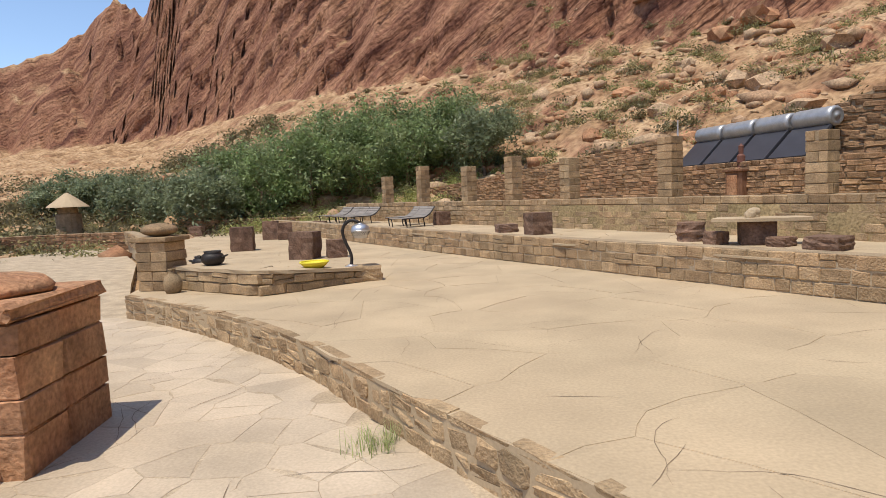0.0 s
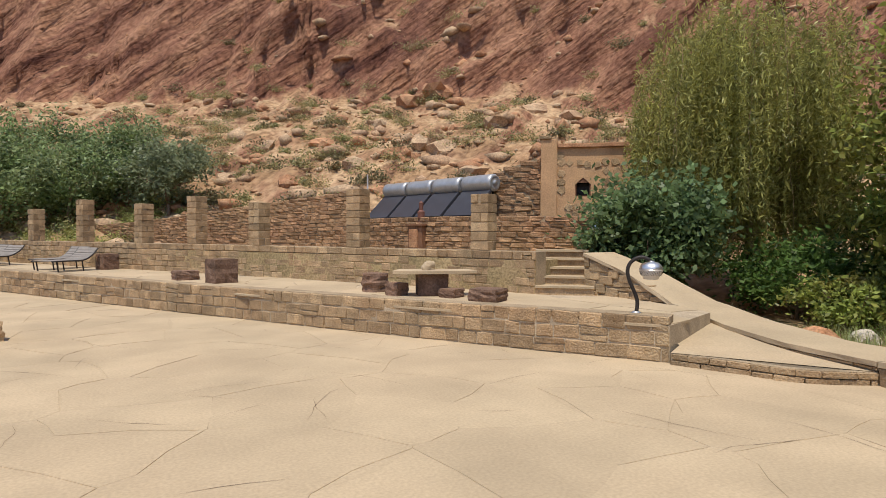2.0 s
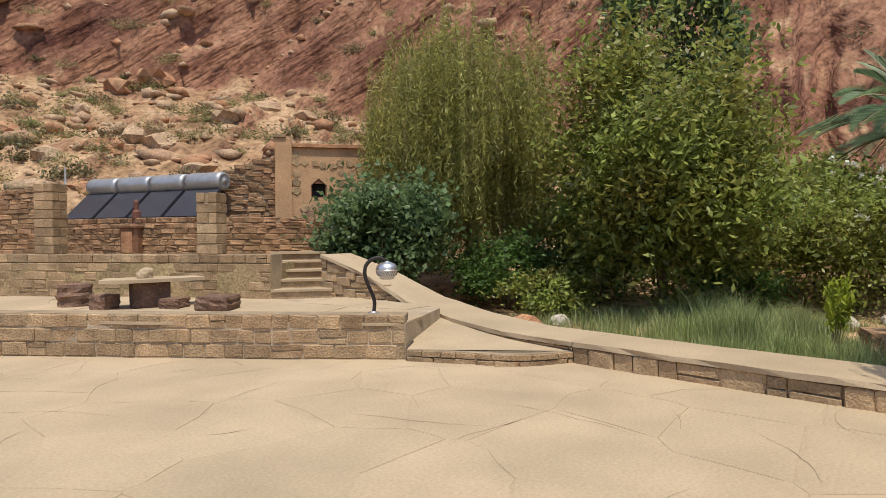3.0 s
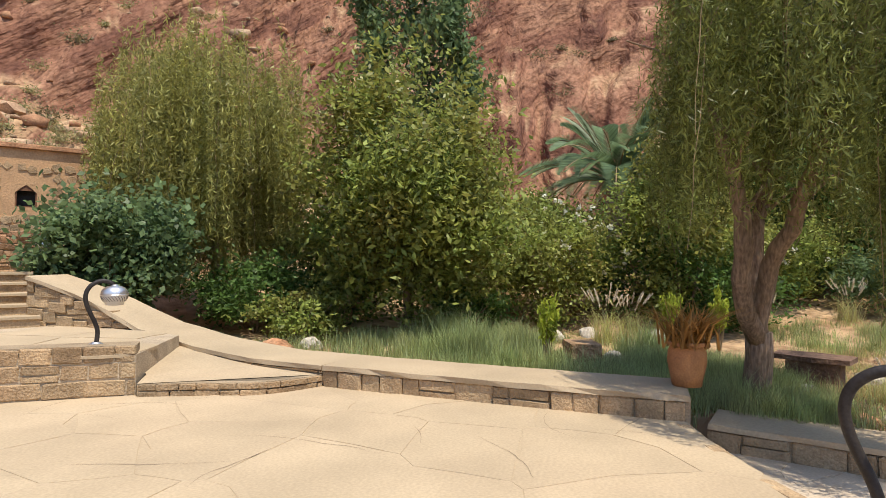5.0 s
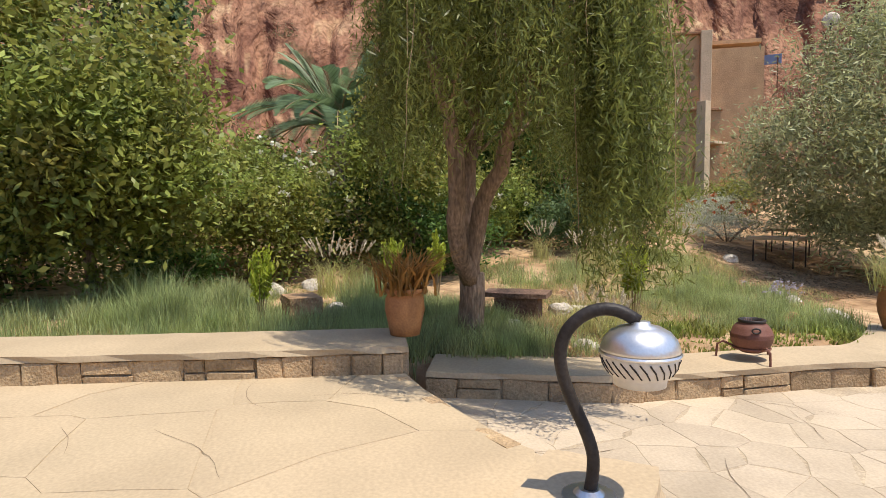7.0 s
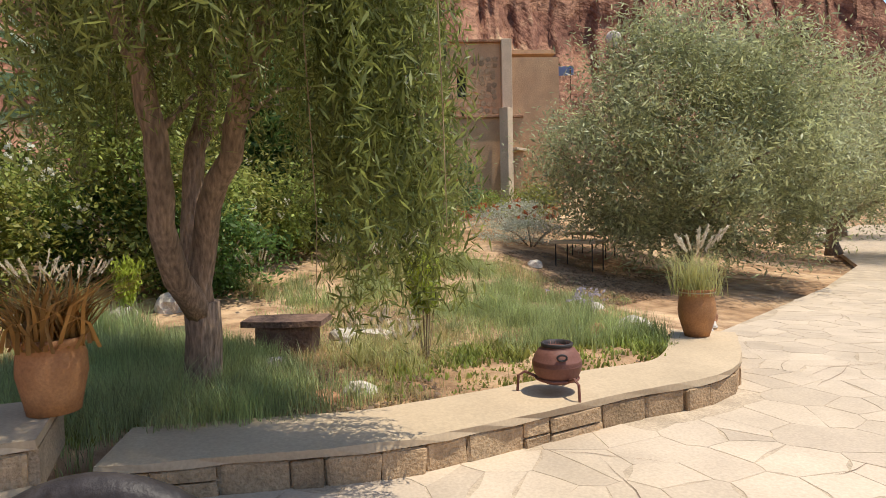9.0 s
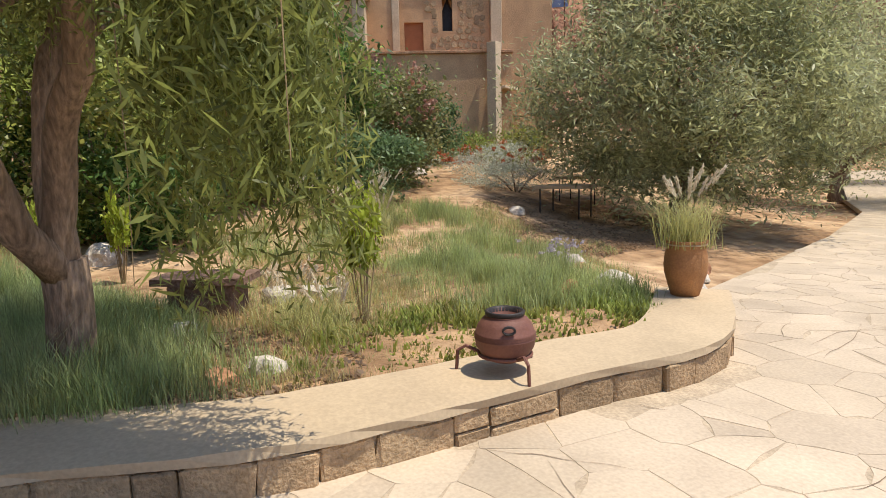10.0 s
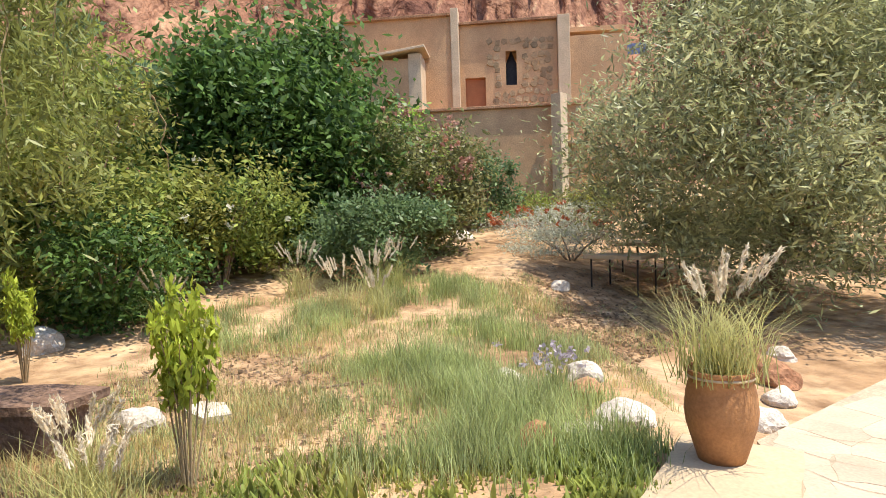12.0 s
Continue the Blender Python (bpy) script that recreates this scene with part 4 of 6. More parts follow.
part("porch_front", facade(-2.9, -1.255, 3.5, 6.45, [(-2.0, -1.6, 4.6, 5.3)], 0.25), M["plaster"], h2).location = (0, -1.28, 0)
rf = part("porch_roof", bm_box(-3.1, -1.5, 0, -0.7, -0.2, 0.09, 0.02), pale, h2)
rf.matrix_local = Matrix.Translation((0, 0, 6.80)) @ Matrix.Rotation(radians(-7), 4, "Y")
gate_pier = thing("gate_pier", "tall slim stone pier beside a small slab roof", "pier", pose(20.1, -12.5, 0, 0, 0, -65))
part("shaft", bm_box(-0.17, -0.17, 0.3, 0.17, 0.17, 5.0, 0.02), pale, gate_pier)
part("lean_roof", bm_box(0.2, -0.3, 3.55, 1.1, 0.5, 3.65, 0.02), pale, gate_pier)
part("post", bm_box(0.75, -0.1, 0.3, 0.9, 0.05, 3.55, 0.01), M["wood"], gate_pier)
sign = thing("hillside_sign", "blue and white signboard on the red cliff", "sign", look((21.3, -15.7, 6.8), (2.7, -1.0, 4.2)))
sg = material("sign_blue", (0.20, 0.27, 0.45), 0.6, 4, 0.1, 30, 0.05, 0)
part("board", bm_box(-0.62, -0.17, -0.03, 0.62, 0.17, 0.0, 0.004), sg, sign)
for k, (a, b) in enumerate(((-0.55, -0.2), (-0.15, 0.2), (0.25, 0.55))):
    part("writing_bar", bm_box(a, -0.05, 0.002, b, 0.07, 0.006), M["white"], sign)
for x in (-0.5, 0.5):
    part("stake", bm_box(x - 0.02, -1.2, -0.08, x + 0.02, 0.1, -0.032), M["wood"], sign)
dish = thing("satellite_dish", "white satellite dish on the cliff edge", "dish", look((21.3, -18.6, 8.4), (2.7, -1.0, 6)))
part("bowl", bm_lathe([(0.0, -0.02), (0.12, -0.015), (0.24, 0.02), (0.32, 0.06), (0.31, 0.065), (0.23, 0.03), (0.12, -0.005), (0.0, -0.01)], 20), M["white"], dish, smooth=True)
part("mast", bm_tube([(0, 0, -0.03), (0, -0.4, -0.2), (0, -1.4, -0.25)], 0.025, 8), M["black"], dish)


# ---- stone furniture ----
def rough_block(name, label, category, x, y, z, w, d, h, turn, mat="dark", seed=1, group="", lean=0.0, rounded=False):
    """A hewn block of stone standing on z, with split, layered sides."""
    rnd = random.Random(seed)
    bm = bmesh.new()
    if rounded:
        n = 12
        bm.free()
        bm = bm_lathe([(0, 0)] + [(0.5 * (1 + 0.04 * math.sin(k * 2.1)), k / 8) for k in range(9)] + [(0, 1.0)], n)
    else:
        bmesh.ops.create_cube(bm, size=1.0, matrix=Matrix.Translation((0, 0, 0.5)))
        bmesh.ops.subdivide_edges(bm, edges=list(bm.edges), cuts=4, use_grid_fill=True)
    for v in bm.verts:
        k = 0.035 if 0.02 < v.co.z < 0.98 else 0.02
        lay_off = 0.05 * (((v.co.z * 7) % 1.0) - 0.5) if not rounded else 0.03 * math.sin(v.co.z * 40)
        s = 1 + lay_off
        v.co.x, v.co.y = v.co.x * s + rnd.uniform(-k, k) + lean * v.co.z, v.co.y * s + rnd.uniform(-k, k)
        v.co.z += rnd.uniform(-k, k) * (0.3 if v.co.z > 0.02 else 0)
    ob = new(name, from_bm(name, bm, M[mat]))
    ob.matrix_world = pose(x, y, z, 0, 0, turn) @ Matrix.Diagonal((w, d, h, 1))
    return tagged(ob, label, category, group)


for i, (x, y, z, w, h, tn, rd) in enumerate([(1.98, 12.45, 0.4, 0.46, 0.45, 20, 0), (1.44, 13.5, 0.4, 0.44, 0.18, 10, 0), (3.98, 9.62, 0.4, 0.44, 0.30, 0, 1), (4.05, 8.9, 0.4, 0.27, 0.19, 25, 0),
                                           (4.68, 8.3, 0.4, 0.3, 0.13, 30, 0), (4.9, 7.62, 0.4, 0.46, 0.18, 35, 0), (0.75, 18.7, 0.4, 0.4, 0.4, 30, 0), (0.0, 17.9, 0.4, 0.4, 0.4, 30, 0)]):
    rough_block("stone_stool", "dark brown rough stone stool on the raised terrace", "stool", x, y, z, w, w * 0.9, h, tn, seed=100 + i, group="stools on the raised terrace", rounded=bool(rd))
for i, (x, y, w, h, tn) in enumerate([(-5.41, 16.3, 0.58, 0.64, 10), (-3.08, 13.4, 0.56, 0.6, -12), (-2.38, 13.45, 0.42, 0.4, 20), (-5.85, 20.6, 0.5, 0.63, 5), (-5.3, 20.3, 0.48, 0.57, 15), (-10.0, 24.6, 0.5, 0.4, 0), (-4.5, 22.2, 0.5, 0.5, 0)]):
    rough_block("stone_stool", "dark brown split stone stool on the terrace", "stool", x, y, 0.0, w, w * 0.85, h, tn, seed=120 + i, group="stools on the terrace", lean=0.06 if i == 1 else 0)

st = thing("stone_table", "pale stone slab table on a dark stone block", "table", pose(4.55, 8.7, 0.4, 0, 0, -20))
bb = bm_box(-0.23, -0.2, 0, 0.23, 0.2, 0.345, 0.02)
for v in bb.verts:
    v.co += Vector((random.uniform(-0.012, 0.012), random.uniform(-0.012, 0.012), 0))
part("pedestal", bb, M["dark"], st)
tb = bm_prism([(-0.62, -0.2), (-0.3, -0.34), (0.25, -0.3), (0.68, -0.16), (0.62, 0.2), (0.1, 0.32), (-0.5, 0.24)], 0.345, 0.39)
part("tabletop", tb, M["slab"], st)


def boulder(name, label, x, y, z, r, mat, seed, flat=0.7, group="", category="rock", detail=3):
    rng = np.random.default_rng(seed)
    bm = bmesh.new()
    bmesh.ops.create_icosphere(bm, subdivisions=detail, radius=1.0)
    o = rng.uniform(0, 50, 3)
    for v in bm.verts:
        k = float(fbm(np.array(v.co.x * 0.9 + o[0]), np.array(v.co.y * 0.9 + o[1]), np.array(v.co.z * 0.9 + o[2]), 4))
        v.co *= 0.35 + 1.3 * k
        v.co *= 1.0 if detail > 2 else float(rng.uniform(0.72, 1.2))
        v.co.z *= flat
    ob = new(name, from_bm(name, bm, M[mat], False))
    ob.matrix_world = pose(x, y, z + r * flat * 0.35, 0, 0, float(rng.uniform(0, 360))) @ Matrix.Diagonal((r, r * float(rng.uniform(0.7, 1)), r, 1))
    return tagged(ob, label, category, group)


boulder("table_stone", "pale round stone lying on the stone table", 4.52, 8.75, 0.79, 0.14, "slab", 3, 0.7)


def lounger(x, y, turn):
    l = thing("sun_lounger", "low grey slatted sun lounger with curved raised backrest", "lounger", pose(x, y, 0.4, 0, 0, turn), "sun loungers on the raised terrace")
    fab = M["fabric"]
    # curved profile: level seat, then a bowed backrest
    prof = [(-0.55 + 0.1 * k, 0.27) for k in range(10)]
    for k in range(6):
        ang = radians(14 + 7 * k)
        y0, z0 = prof[-1]
        prof.append((y0 + 0.095 * math.cos(ang), z0 + 0.095 * math.sin(ang)))
    for k, (p, q) in enumerate(zip(prof, prof[1:])):
        o = part("slat", bm_box(-0.27, -0.04, -0.009, 0.27, 0.04, 0.009, 0.004), fab, l)
        tilt = math.atan2(q[1] - p[1], q[0] - p[0])
        o.matrix_local = Matrix.Translation((0, (p[0] + q[0]) / 2, (p[1] + q[1]) / 2)) @ Matrix.Rotation(tilt, 4, "X")
    for sx in (-0.28, 0.28):
        part("side_rail", bm_tube([(sx, p[0], p[1] - 0.012) for p in prof], 0.016, 8), M["black"], l)
        for yy in (-0.42, 0.32):
            part("leg", bm_tube([(sx, yy, 0.265), (sx, yy + 0.05, 0.0)], 0.016, 8), M["black"], l)


M["fabric"] = material("weathered_grey_slats", (0.24, 0.215, 0.19), 0.9, 6, 0.15, 90, 0.15, 0.2)
for x, y, tn in ((-0.95, 17.3, -40), (-1.15, 18.5, -38), (-2.9, 20.9, -42), (-3.3, 21.7, -40), (-3.7, 22.5, -42), (-4.2, 23.3, -40)):
    lounger(x, y, tn)

# ---- gate pillars and low walls of the near terrace ----
pil = thing("gate_pillar", "stepped pillar of rough red sandstone with a flat cap", "pillar", pose(-3.15, 4.05, -0.352, 0, 0, 4))
part("core", bm_box(-0.5, -0.45, 0, 0.5, 0.5, 0.98), M["mortar"], pil)
rnd = random.Random(77)
z = 0.0
for hh in (0.3, 0.22, 0.27, 0.2):
    cuts = [-0.56, rnd.uniform(-0.25, 0.2), 0.53]
    for a, b in zip(cuts, cuts[1:]):
        for y0, y1 in ((-0.53, -0.05), (-0.04, 0.55)):
            o = new("stone", STONES["redblock"][rnd.randrange(8)])
            o.parent = pil
            o.matrix_local = pose((a + b) / 2, (y0 + y1) / 2, z + hh / 2) @ Matrix.Diagonal((b - a - 0.006, y1 - y0, hh - 0.006, 1))
    z += hh
cap = bm_box(-0.62, -0.58, 0.99, 0.53, 0.6, 1.1, 0.03)
for v in cap.verts:
    v.co += Vector((random.uniform(-0.02, 0.02), random.uniform(-0.02, 0.02), random.uniform(-0.015, 0.015)))
part("cap", cap, M["redstone"], pil, "rough flat capstone")
cb = bmesh.new()
bmesh.ops.create_uvsphere(cb, u_segments=20, v_segments=10, radius=1.0)
for v in cb.verts:
    v.co = Vector((v.co.x * 0.52, v.co.y * 0.5, max(v.co.z, -0.2) * 0.12)) * (1 + 0.06 * math.sin(v.co.x * 9 + v.co.y * 7))
part("cushion_stone", cb, M["redstone"], pil, "rounded stone on the cap", True).location = (-0.05, 0, 1.135)
part("plinth", bm_box(-0.75, -1.15, 0, 0.32, -0.56, 0.30, 0.03), M["redstone"], pil)

pa = thing("gate_pillar", "tan stone pillar topped by a rounded cushion stone", "pillar", pose(-4.43, 9.45, 0, 0, 0, -12))
part("core", bm_box(-0.24, -0.22, 0, 0.24, 0.24, 0.72), M["mortar"], pa)
for k in range(5):
    for s in (-1, 1):
        o = new("stone", STONES["flat"][rnd.randrange(8)])
        o.parent = pa
        o.matrix_local = pose(s * 0.135 * (1 if k % 2 else 0.9), 0, 0.075 + 0.15 * k) @ Matrix.Diagonal((0.27, 0.52, 0.142, 1))
part("cap", bm_box(-0.31, -0.3, 0.752, 0.31, 0.32, 0.83, 0.02), M["stone"], pa)
cb = bmesh.new()
bmesh.ops.create_uvsphere(cb, u_segments=20, v_segments=12, radius=1.0)
for v in cb.verts:
    v.co = Vector((v.co.x * 0.28, v.co.y * 0.26, v.co.z * 0.105))
part("cushion_stone", cb, M["stone"], pa, "rounded cushion stone", True).location = (0, 0, 0.93)
jar = thing("clay_jar", "small tan clay jar beside the pillar", "jar", pose(-4.06, 8.95, 0.0))
part("body", bm_lathe([(0, 0), (0.1, 0), (0.125, 0.06), (0.135, 0.16), (0.11, 0.24), (0.05, 0.3), (0.045, 0.34), (0.06, 0.36), (0.045, 0.36), (0, 0.33)], 18), M["stone"], jar, smooth=True)

BW = [(-4.2, 9.3), (-3.3, 8.72), (-2.62, 8.3), (-2.2, 8.45), (-1.75, 8.9), (-1.25, 9.3)]
stone_wall("wall_bench", "low stone bench wall with a broad pale top", BW, 0.0, lambda s: float(np.interp(s, [0, 2.0, 3.6], [0.36, 0.36, 0.22])), 0.55, 0.15, 0.27, "stone", 15, cap=0.05)
rough_block("corner_block", "squared stone block at the end of the bench wall", "stone", -1.28, 9.5, 0.0, 0.5, 0.42, 0.24, 20, "stone", 140)


def cauldron(x, y, z, s):
    c = thing("black_pot", "round black iron pot on the bench wall", "pot", pose(x, y, z) @ Matrix.Diagonal((s, s, s, 1)), "black pots")
    part("body", bm_lathe([(0, 0), (0.1, 0), (0.16, 0.05), (0.18, 0.11), (0.15, 0.17), (0.12, 0.19), (0.135, 0.22), (0.12, 0.22), (0.1, 0.19), (0, 0.17)], 20), M["black"], c, smooth=True)
    for a in (-1, 1):
        part("handle", bm_tube([(a * 0.17, -0.05, 0.13), (a * 0.22, -0.03, 0.15), (a * 0.22, 0.03, 0.15), (a * 0.17, 0.05, 0.13)], 0.012, 6), M["black"], c)


cauldron(-3.55, 9.25, 0.36, 1.0)
cauldron(-4.9, 12.2, 0.0, 1.15)
yl = thing("yellow_basket", "shallow yellow plastic basket on the bench wall", "basket", pose(-1.95, 9.05, 0.27))
ymat = material("yellow_plastic", (0.72, 0.62, 0.05), 0.45, 5, 0.08, 40, 0.06, 0.05)
part("bowl", bm_lathe([(0.0, 0.0), (0.12, 0.0), (0.2, 0.07), (0.22, 0.1), (0.21, 0.1), (0.19, 0.07), (0.11, 0.015), (0, 0.012)], 20), ymat, yl, smooth=True)
part("rim", bm_tube([(0.215 * math.cos(a), 0.215 * math.sin(a), 0.1) for a in np.linspace(0, 2 * math.pi, 21)], 0.012, 6), ymat, yl)

tw = thing("stone_turret", "small stone turret with a conical thatch-coloured cap", "turret", pose(-16.4, 26.6, -0.3))
part("shaft", bm_lathe([(0.55, 0), (0.5, 1.4), (0.45, 1.42), (0.4, 1.45), (0.38, 1.75)], 14), M["stone"], tw)
part("cap", bm_lathe([(0.85, 1.7), (0.8, 1.76), (0.1, 2.3), (0, 2.34)], 16), M["slab"], tw)
stone_wall("wall_far", "low brown wall closing the far end of the terrace", [(-20, 22.5), (-16.5, 24.6), (-12.7, 24.6)], -0.4, 0.3, 0.35, 0.15, 0.35, "brown", 16, step=0.5)
stone_wall("wall_end", "low brown wall at the end of the raised terrace", [(-11.5, 27.2), (-9, 27.6), (-6, 27.8), (-3, 27.0)], -0.4, 0.55, 0.35, 0.15, 0.35, "brown", 17, step=0.5)
oven = thing("clay_oven", "rounded tan clay oven at the far edge", "oven", pose(-12.2, 29.0, 0.2))
part("dome", bm_lathe([(1.1, 0), (1.05, 0.35), (0.8, 0.7), (0.4, 0.9), (0, 0.95)], 18), M["plaster"], oven, smooth=True)


# ---- goose-neck lamps ----
def goose_lamp(base, s=1.0):
    """A garden lamp: an S-shaped neck from a round plate, over to a hanging silver dome with a slit glass globe under it."""
    l = thing("goose_neck_lamp", "goose-neck garden lamp with silver globe shade", "lamp", base @ Matrix.Scale(s, 4), "goose-neck lamps")
    pts = [(0, 0, 0), (0.015, 0, 0.10), (0.015, 0, 0.20), (-0.02, 0, 0.31), (-0.07, 0, 0.42), (-0.115, 0, 0.54), (-0.13, 0, 0.65), (-0.10, 0, 0.75), (-0.03, 0, 0.82), (0.05, 0, 0.85), (0.13, 0, 0.84), (0.20, 0, 0.80)]
    part("neck", bm_tube(smooth_line(pts, 0.03).tolist(), 0.029, 12), M["black"], l, smooth=True)
    part("base_plate", bm_lathe([(0, 0), (0.12, 0), (0.12, 0.012), (0.07, 0.02), (0.045, 0.04), (0, 0.04)], 24), M["alu"], l, "round metal base plate")
    sh = part("shade", bm_lathe([(0.0, 0.012), (0.04, 0.01), (0.045, -0.004), (0.09, -0.014), (0.128, -0.034), (0.155, -0.066), (0.169, -0.105), (0.168, -0.125), (0.0, -0.125)], 36), M["alu"], l, "polished silver dome", True)
    sh.location = (0.21, 0, 0.79)
    part("rim", bm_lathe([(0.171, -0.132), (0.176, -0.125), (0.171, -0.117)], 36), M["alu"], sh)
    g = part("globe", bm_lathe([(0.168, -0.128), (0.165, -0.15), (0.152, -0.19), (0.13, -0.22), (0.115, -0.235), (0.112, -0.265), (0.08, -0.27), (0, -0.27)], 36), M["frost"], l, "ribbed frosted glass globe", True)
    g.location = (0.21, 0, 0.79)
    for k in range(26):
        a = 2 * math.pi * k / 26
        part("slit", bm_tube([(0.167 * math.cos(a), 0.167 * math.sin(a), -0.145), (0.157 * math.cos(a + 0.17), 0.157 * math.sin(a + 0.17), -0.18), (0.137 * math.cos(a + 0.3), 0.137 * math.sin(a + 0.3), -0.212)], 0.004, 5), M["black"], g)
    return l


M["frost"] = material("frosted_glass", (0.62, 0.58, 0.52), 0.3, 6, 0.05, 50, 0.05, 0.0)
rough_block("lamp_pier", "low broad pale stone block at the terrace corner", "pier", 3.36, -0.66, -0.002, 0.62, 0.5, 0.222, -35, "slab", 150)
goose_lamp(pose(3.285, -0.625, 0.214, 0, 0, -112), 0.85)
goose_lamp(pose(-1.45, 9.4, 0.235, 0, 0, -10), 0.85)
goose_lamp(pose(5.36, 5.28, 0.472, 0, 0, -40), 0.74)
goose_lamp(pose(8.35, 9.05, 0.92, 0, 0, 200), 0.85)

# ---- pots ----
pt = thing("terracotta_pot", "tall terracotta pot with a dried yellow plant", "plant pot", pose(6.42, -0.33, 0.222))
part("pot", bm_lathe([(0, 0), (0.13, 0), (0.15, 0.1), (0.175, 0.22), (0.17, 0.32), (0.15, 0.36), (0.175, 0.38), (0.18, 0.41), (0.15, 0.41), (0.14, 0.37), (0, 0.36)], 24), M["terracotta"], pt, smooth=True)
rng = np.random.default_rng(5)
v, f = tuft(rng.normal(size=(34, 3)) * np.array([0.08, 0.08, 0]) + np.array([0, 0, 0.36]), np.full(34, 0.40), 7, 0.022, 1.5, rng)
L_DRY = leaf_material("dry_leaf", (0.36, 0.19, 0.06), (0.42, 0.27, 0.09), 0.35)
part("plant", mesh_from("plant", v, f, L_DRY), L_DRY, pt, "dry ochre leaves")

br = thing("clay_brazier", "ridged brown clay brazier on an iron stand", "brazier", pose(6.12, -3.55, -0.099, 0, 0, 30))
prof = [(0, 0.07), (0.09, 0.07), (0.14, 0.10), (0.175, 0.16), (0.185, 0.21), (0.187, 0.215), (0.180, 0.22), (0.187, 0.228), (0.180, 0.235), (0.185, 0.243), (0.178, 0.25), (0.165, 0.29), (0.135, 0.33), (0.11, 0.345), (0.115, 0.37), (0.10, 0.372), (0.095, 0.345), (0, 0.25)]
part("pot", bm_lathe(prof, 32), M["clay"], br, smooth=True)
part("rim", bm_lathe([(0.098, 0.345), (0.118, 0.35), (0.121, 0.372), (0.112, 0.378), (0.1, 0.374), (0.094, 0.34)], 28), M["black"], br, "soot-blackened rim", True)
ring = [(0.16 * math.cos(a), 0.16 * math.sin(a), 0.11) for a in np.linspace(0, 2 * math.pi, 25)]
stand = part("stand", bm_tube(ring, 0.010, 6), M["clay"], br, "bent iron stand")
for k in range(3):
    a = 2 * math.pi * k / 3 + 0.4
    c, s = math.cos(a), math.sin(a)
    part("leg", bm_tube([(0.15 * c, 0.15 * s, 0.11), (0.24 * c, 0.24 * s, 0.15), (0.29 * c, 0.29 * s, 0.12), (0.30 * c, 0.30 * s, 0.0)], 0.011, 6), M["clay"], stand)
for a in (2.16, 5.3):
    h = [(0.168 * math.cos(a) + 0.035 * math.cos(b) * -math.sin(a) + 0.012 * math.cos(a), 0.168 * math.sin(a) + 0.035 * math.cos(b) * math.cos(a) + 0.012 * math.sin(a), 0.295 + 0.022 * math.sin(b)) for b in np.linspace(0, 2 * math.pi, 13)]
    part("handle", bm_tube(h, 0.008, 6), M["black"], br)


def plume_grass(name, label, x, y, z, h, count, blades, seed, parent=None, spread=0.1):
    """A clump of fountain grass with pale feathery heads."""
    rng = np.random.default_rng(seed)
    t = parent or thing(name, label, "grass", pose(x, y, z))
    c = np.c_[rng.normal(size=(blades, 2)) * spread * 0.6, np.zeros(blades)]
    v, f = tuft(c, np.full(blades, h * 0.8), 8, 0.006, 1.05, rng)
    part("blades", mesh_from("blades", v, f, L_BLADE), L_BLADE, t)
    pts, ax = [], []
    for k in range(count):
        a, l = rng.uniform(0, 2 * np.pi), rng.uniform(0.08, 0.38) * h
        p0 = np.array([math.cos(a) * spread * 0.4, math.sin(a) * spread * 0.4, h * 0.3])
        p1 = np.array([math.cos(a) * l, math.sin(a) * l, h * rng.uniform(0.72, 1.0)])
        d = (p1 - p0) / np.linalg.norm(p1 - p0) + np.array([math.cos(a), math.sin(a), 0]) * 0.25
        for u in np.linspace(0, 0.2 * h + 0.03, 26):
            for _ in range(3):
                pts.append(p1 + d * u + rng.normal(size=3) * 0.006)
                ax.append(d + rng.normal(size=3) * 0.45)
    v, f = leaf_quads(np.array(pts), 0.05, aspect=0.16, rng=rng, axis=np.array(ax))
    part("plumes", mesh_from("plumes", v, f, L_PLUME), L_PLUME, t, "pale feathery seed heads")
    return t


L_BLADE = leaf_material("fountain_grass", (0.40, 0.41, 0.14), (0.48, 0.44, 0.2), 0.3)
L_PLUME = leaf_material("grass_plume", (0.75, 0.66, 0.52), (0.68, 0.6, 0.45), 0.15)
p2 = thing("terracotta_pot", "rounded ochre terracotta pot holding fountain grass", "plant pot", pose(6.98, -6.12, -0.099))
part("pot", bm_lathe([(0, 0), (0.125, 0), (0.15, 0.08), (0.185, 0.2), (0.195, 0.28), (0.185, 0.38), (0.165, 0.46), (0.18, 0.485), (0.19, 0.51), (0.165, 0.51), (0.15, 0.46), (0, 0.44)], 28), M["terracotta"], p2, smooth=True)
part("rope", bm_tube([(0.178 * math.cos(a), 0.178 * math.sin(a), 0.475) for a in np.linspace(0, 2 * math.pi, 25)], 0.008, 6), M["slab"], p2)
g = thing("fountain_grass", "fountain grass with pale plumes growing in the pot", "grass", pose(6.98, -6.12, 0.345))
plume_grass("", "", 0, 0, 0, 0.63, 13, 48, 8, g, 0.13)


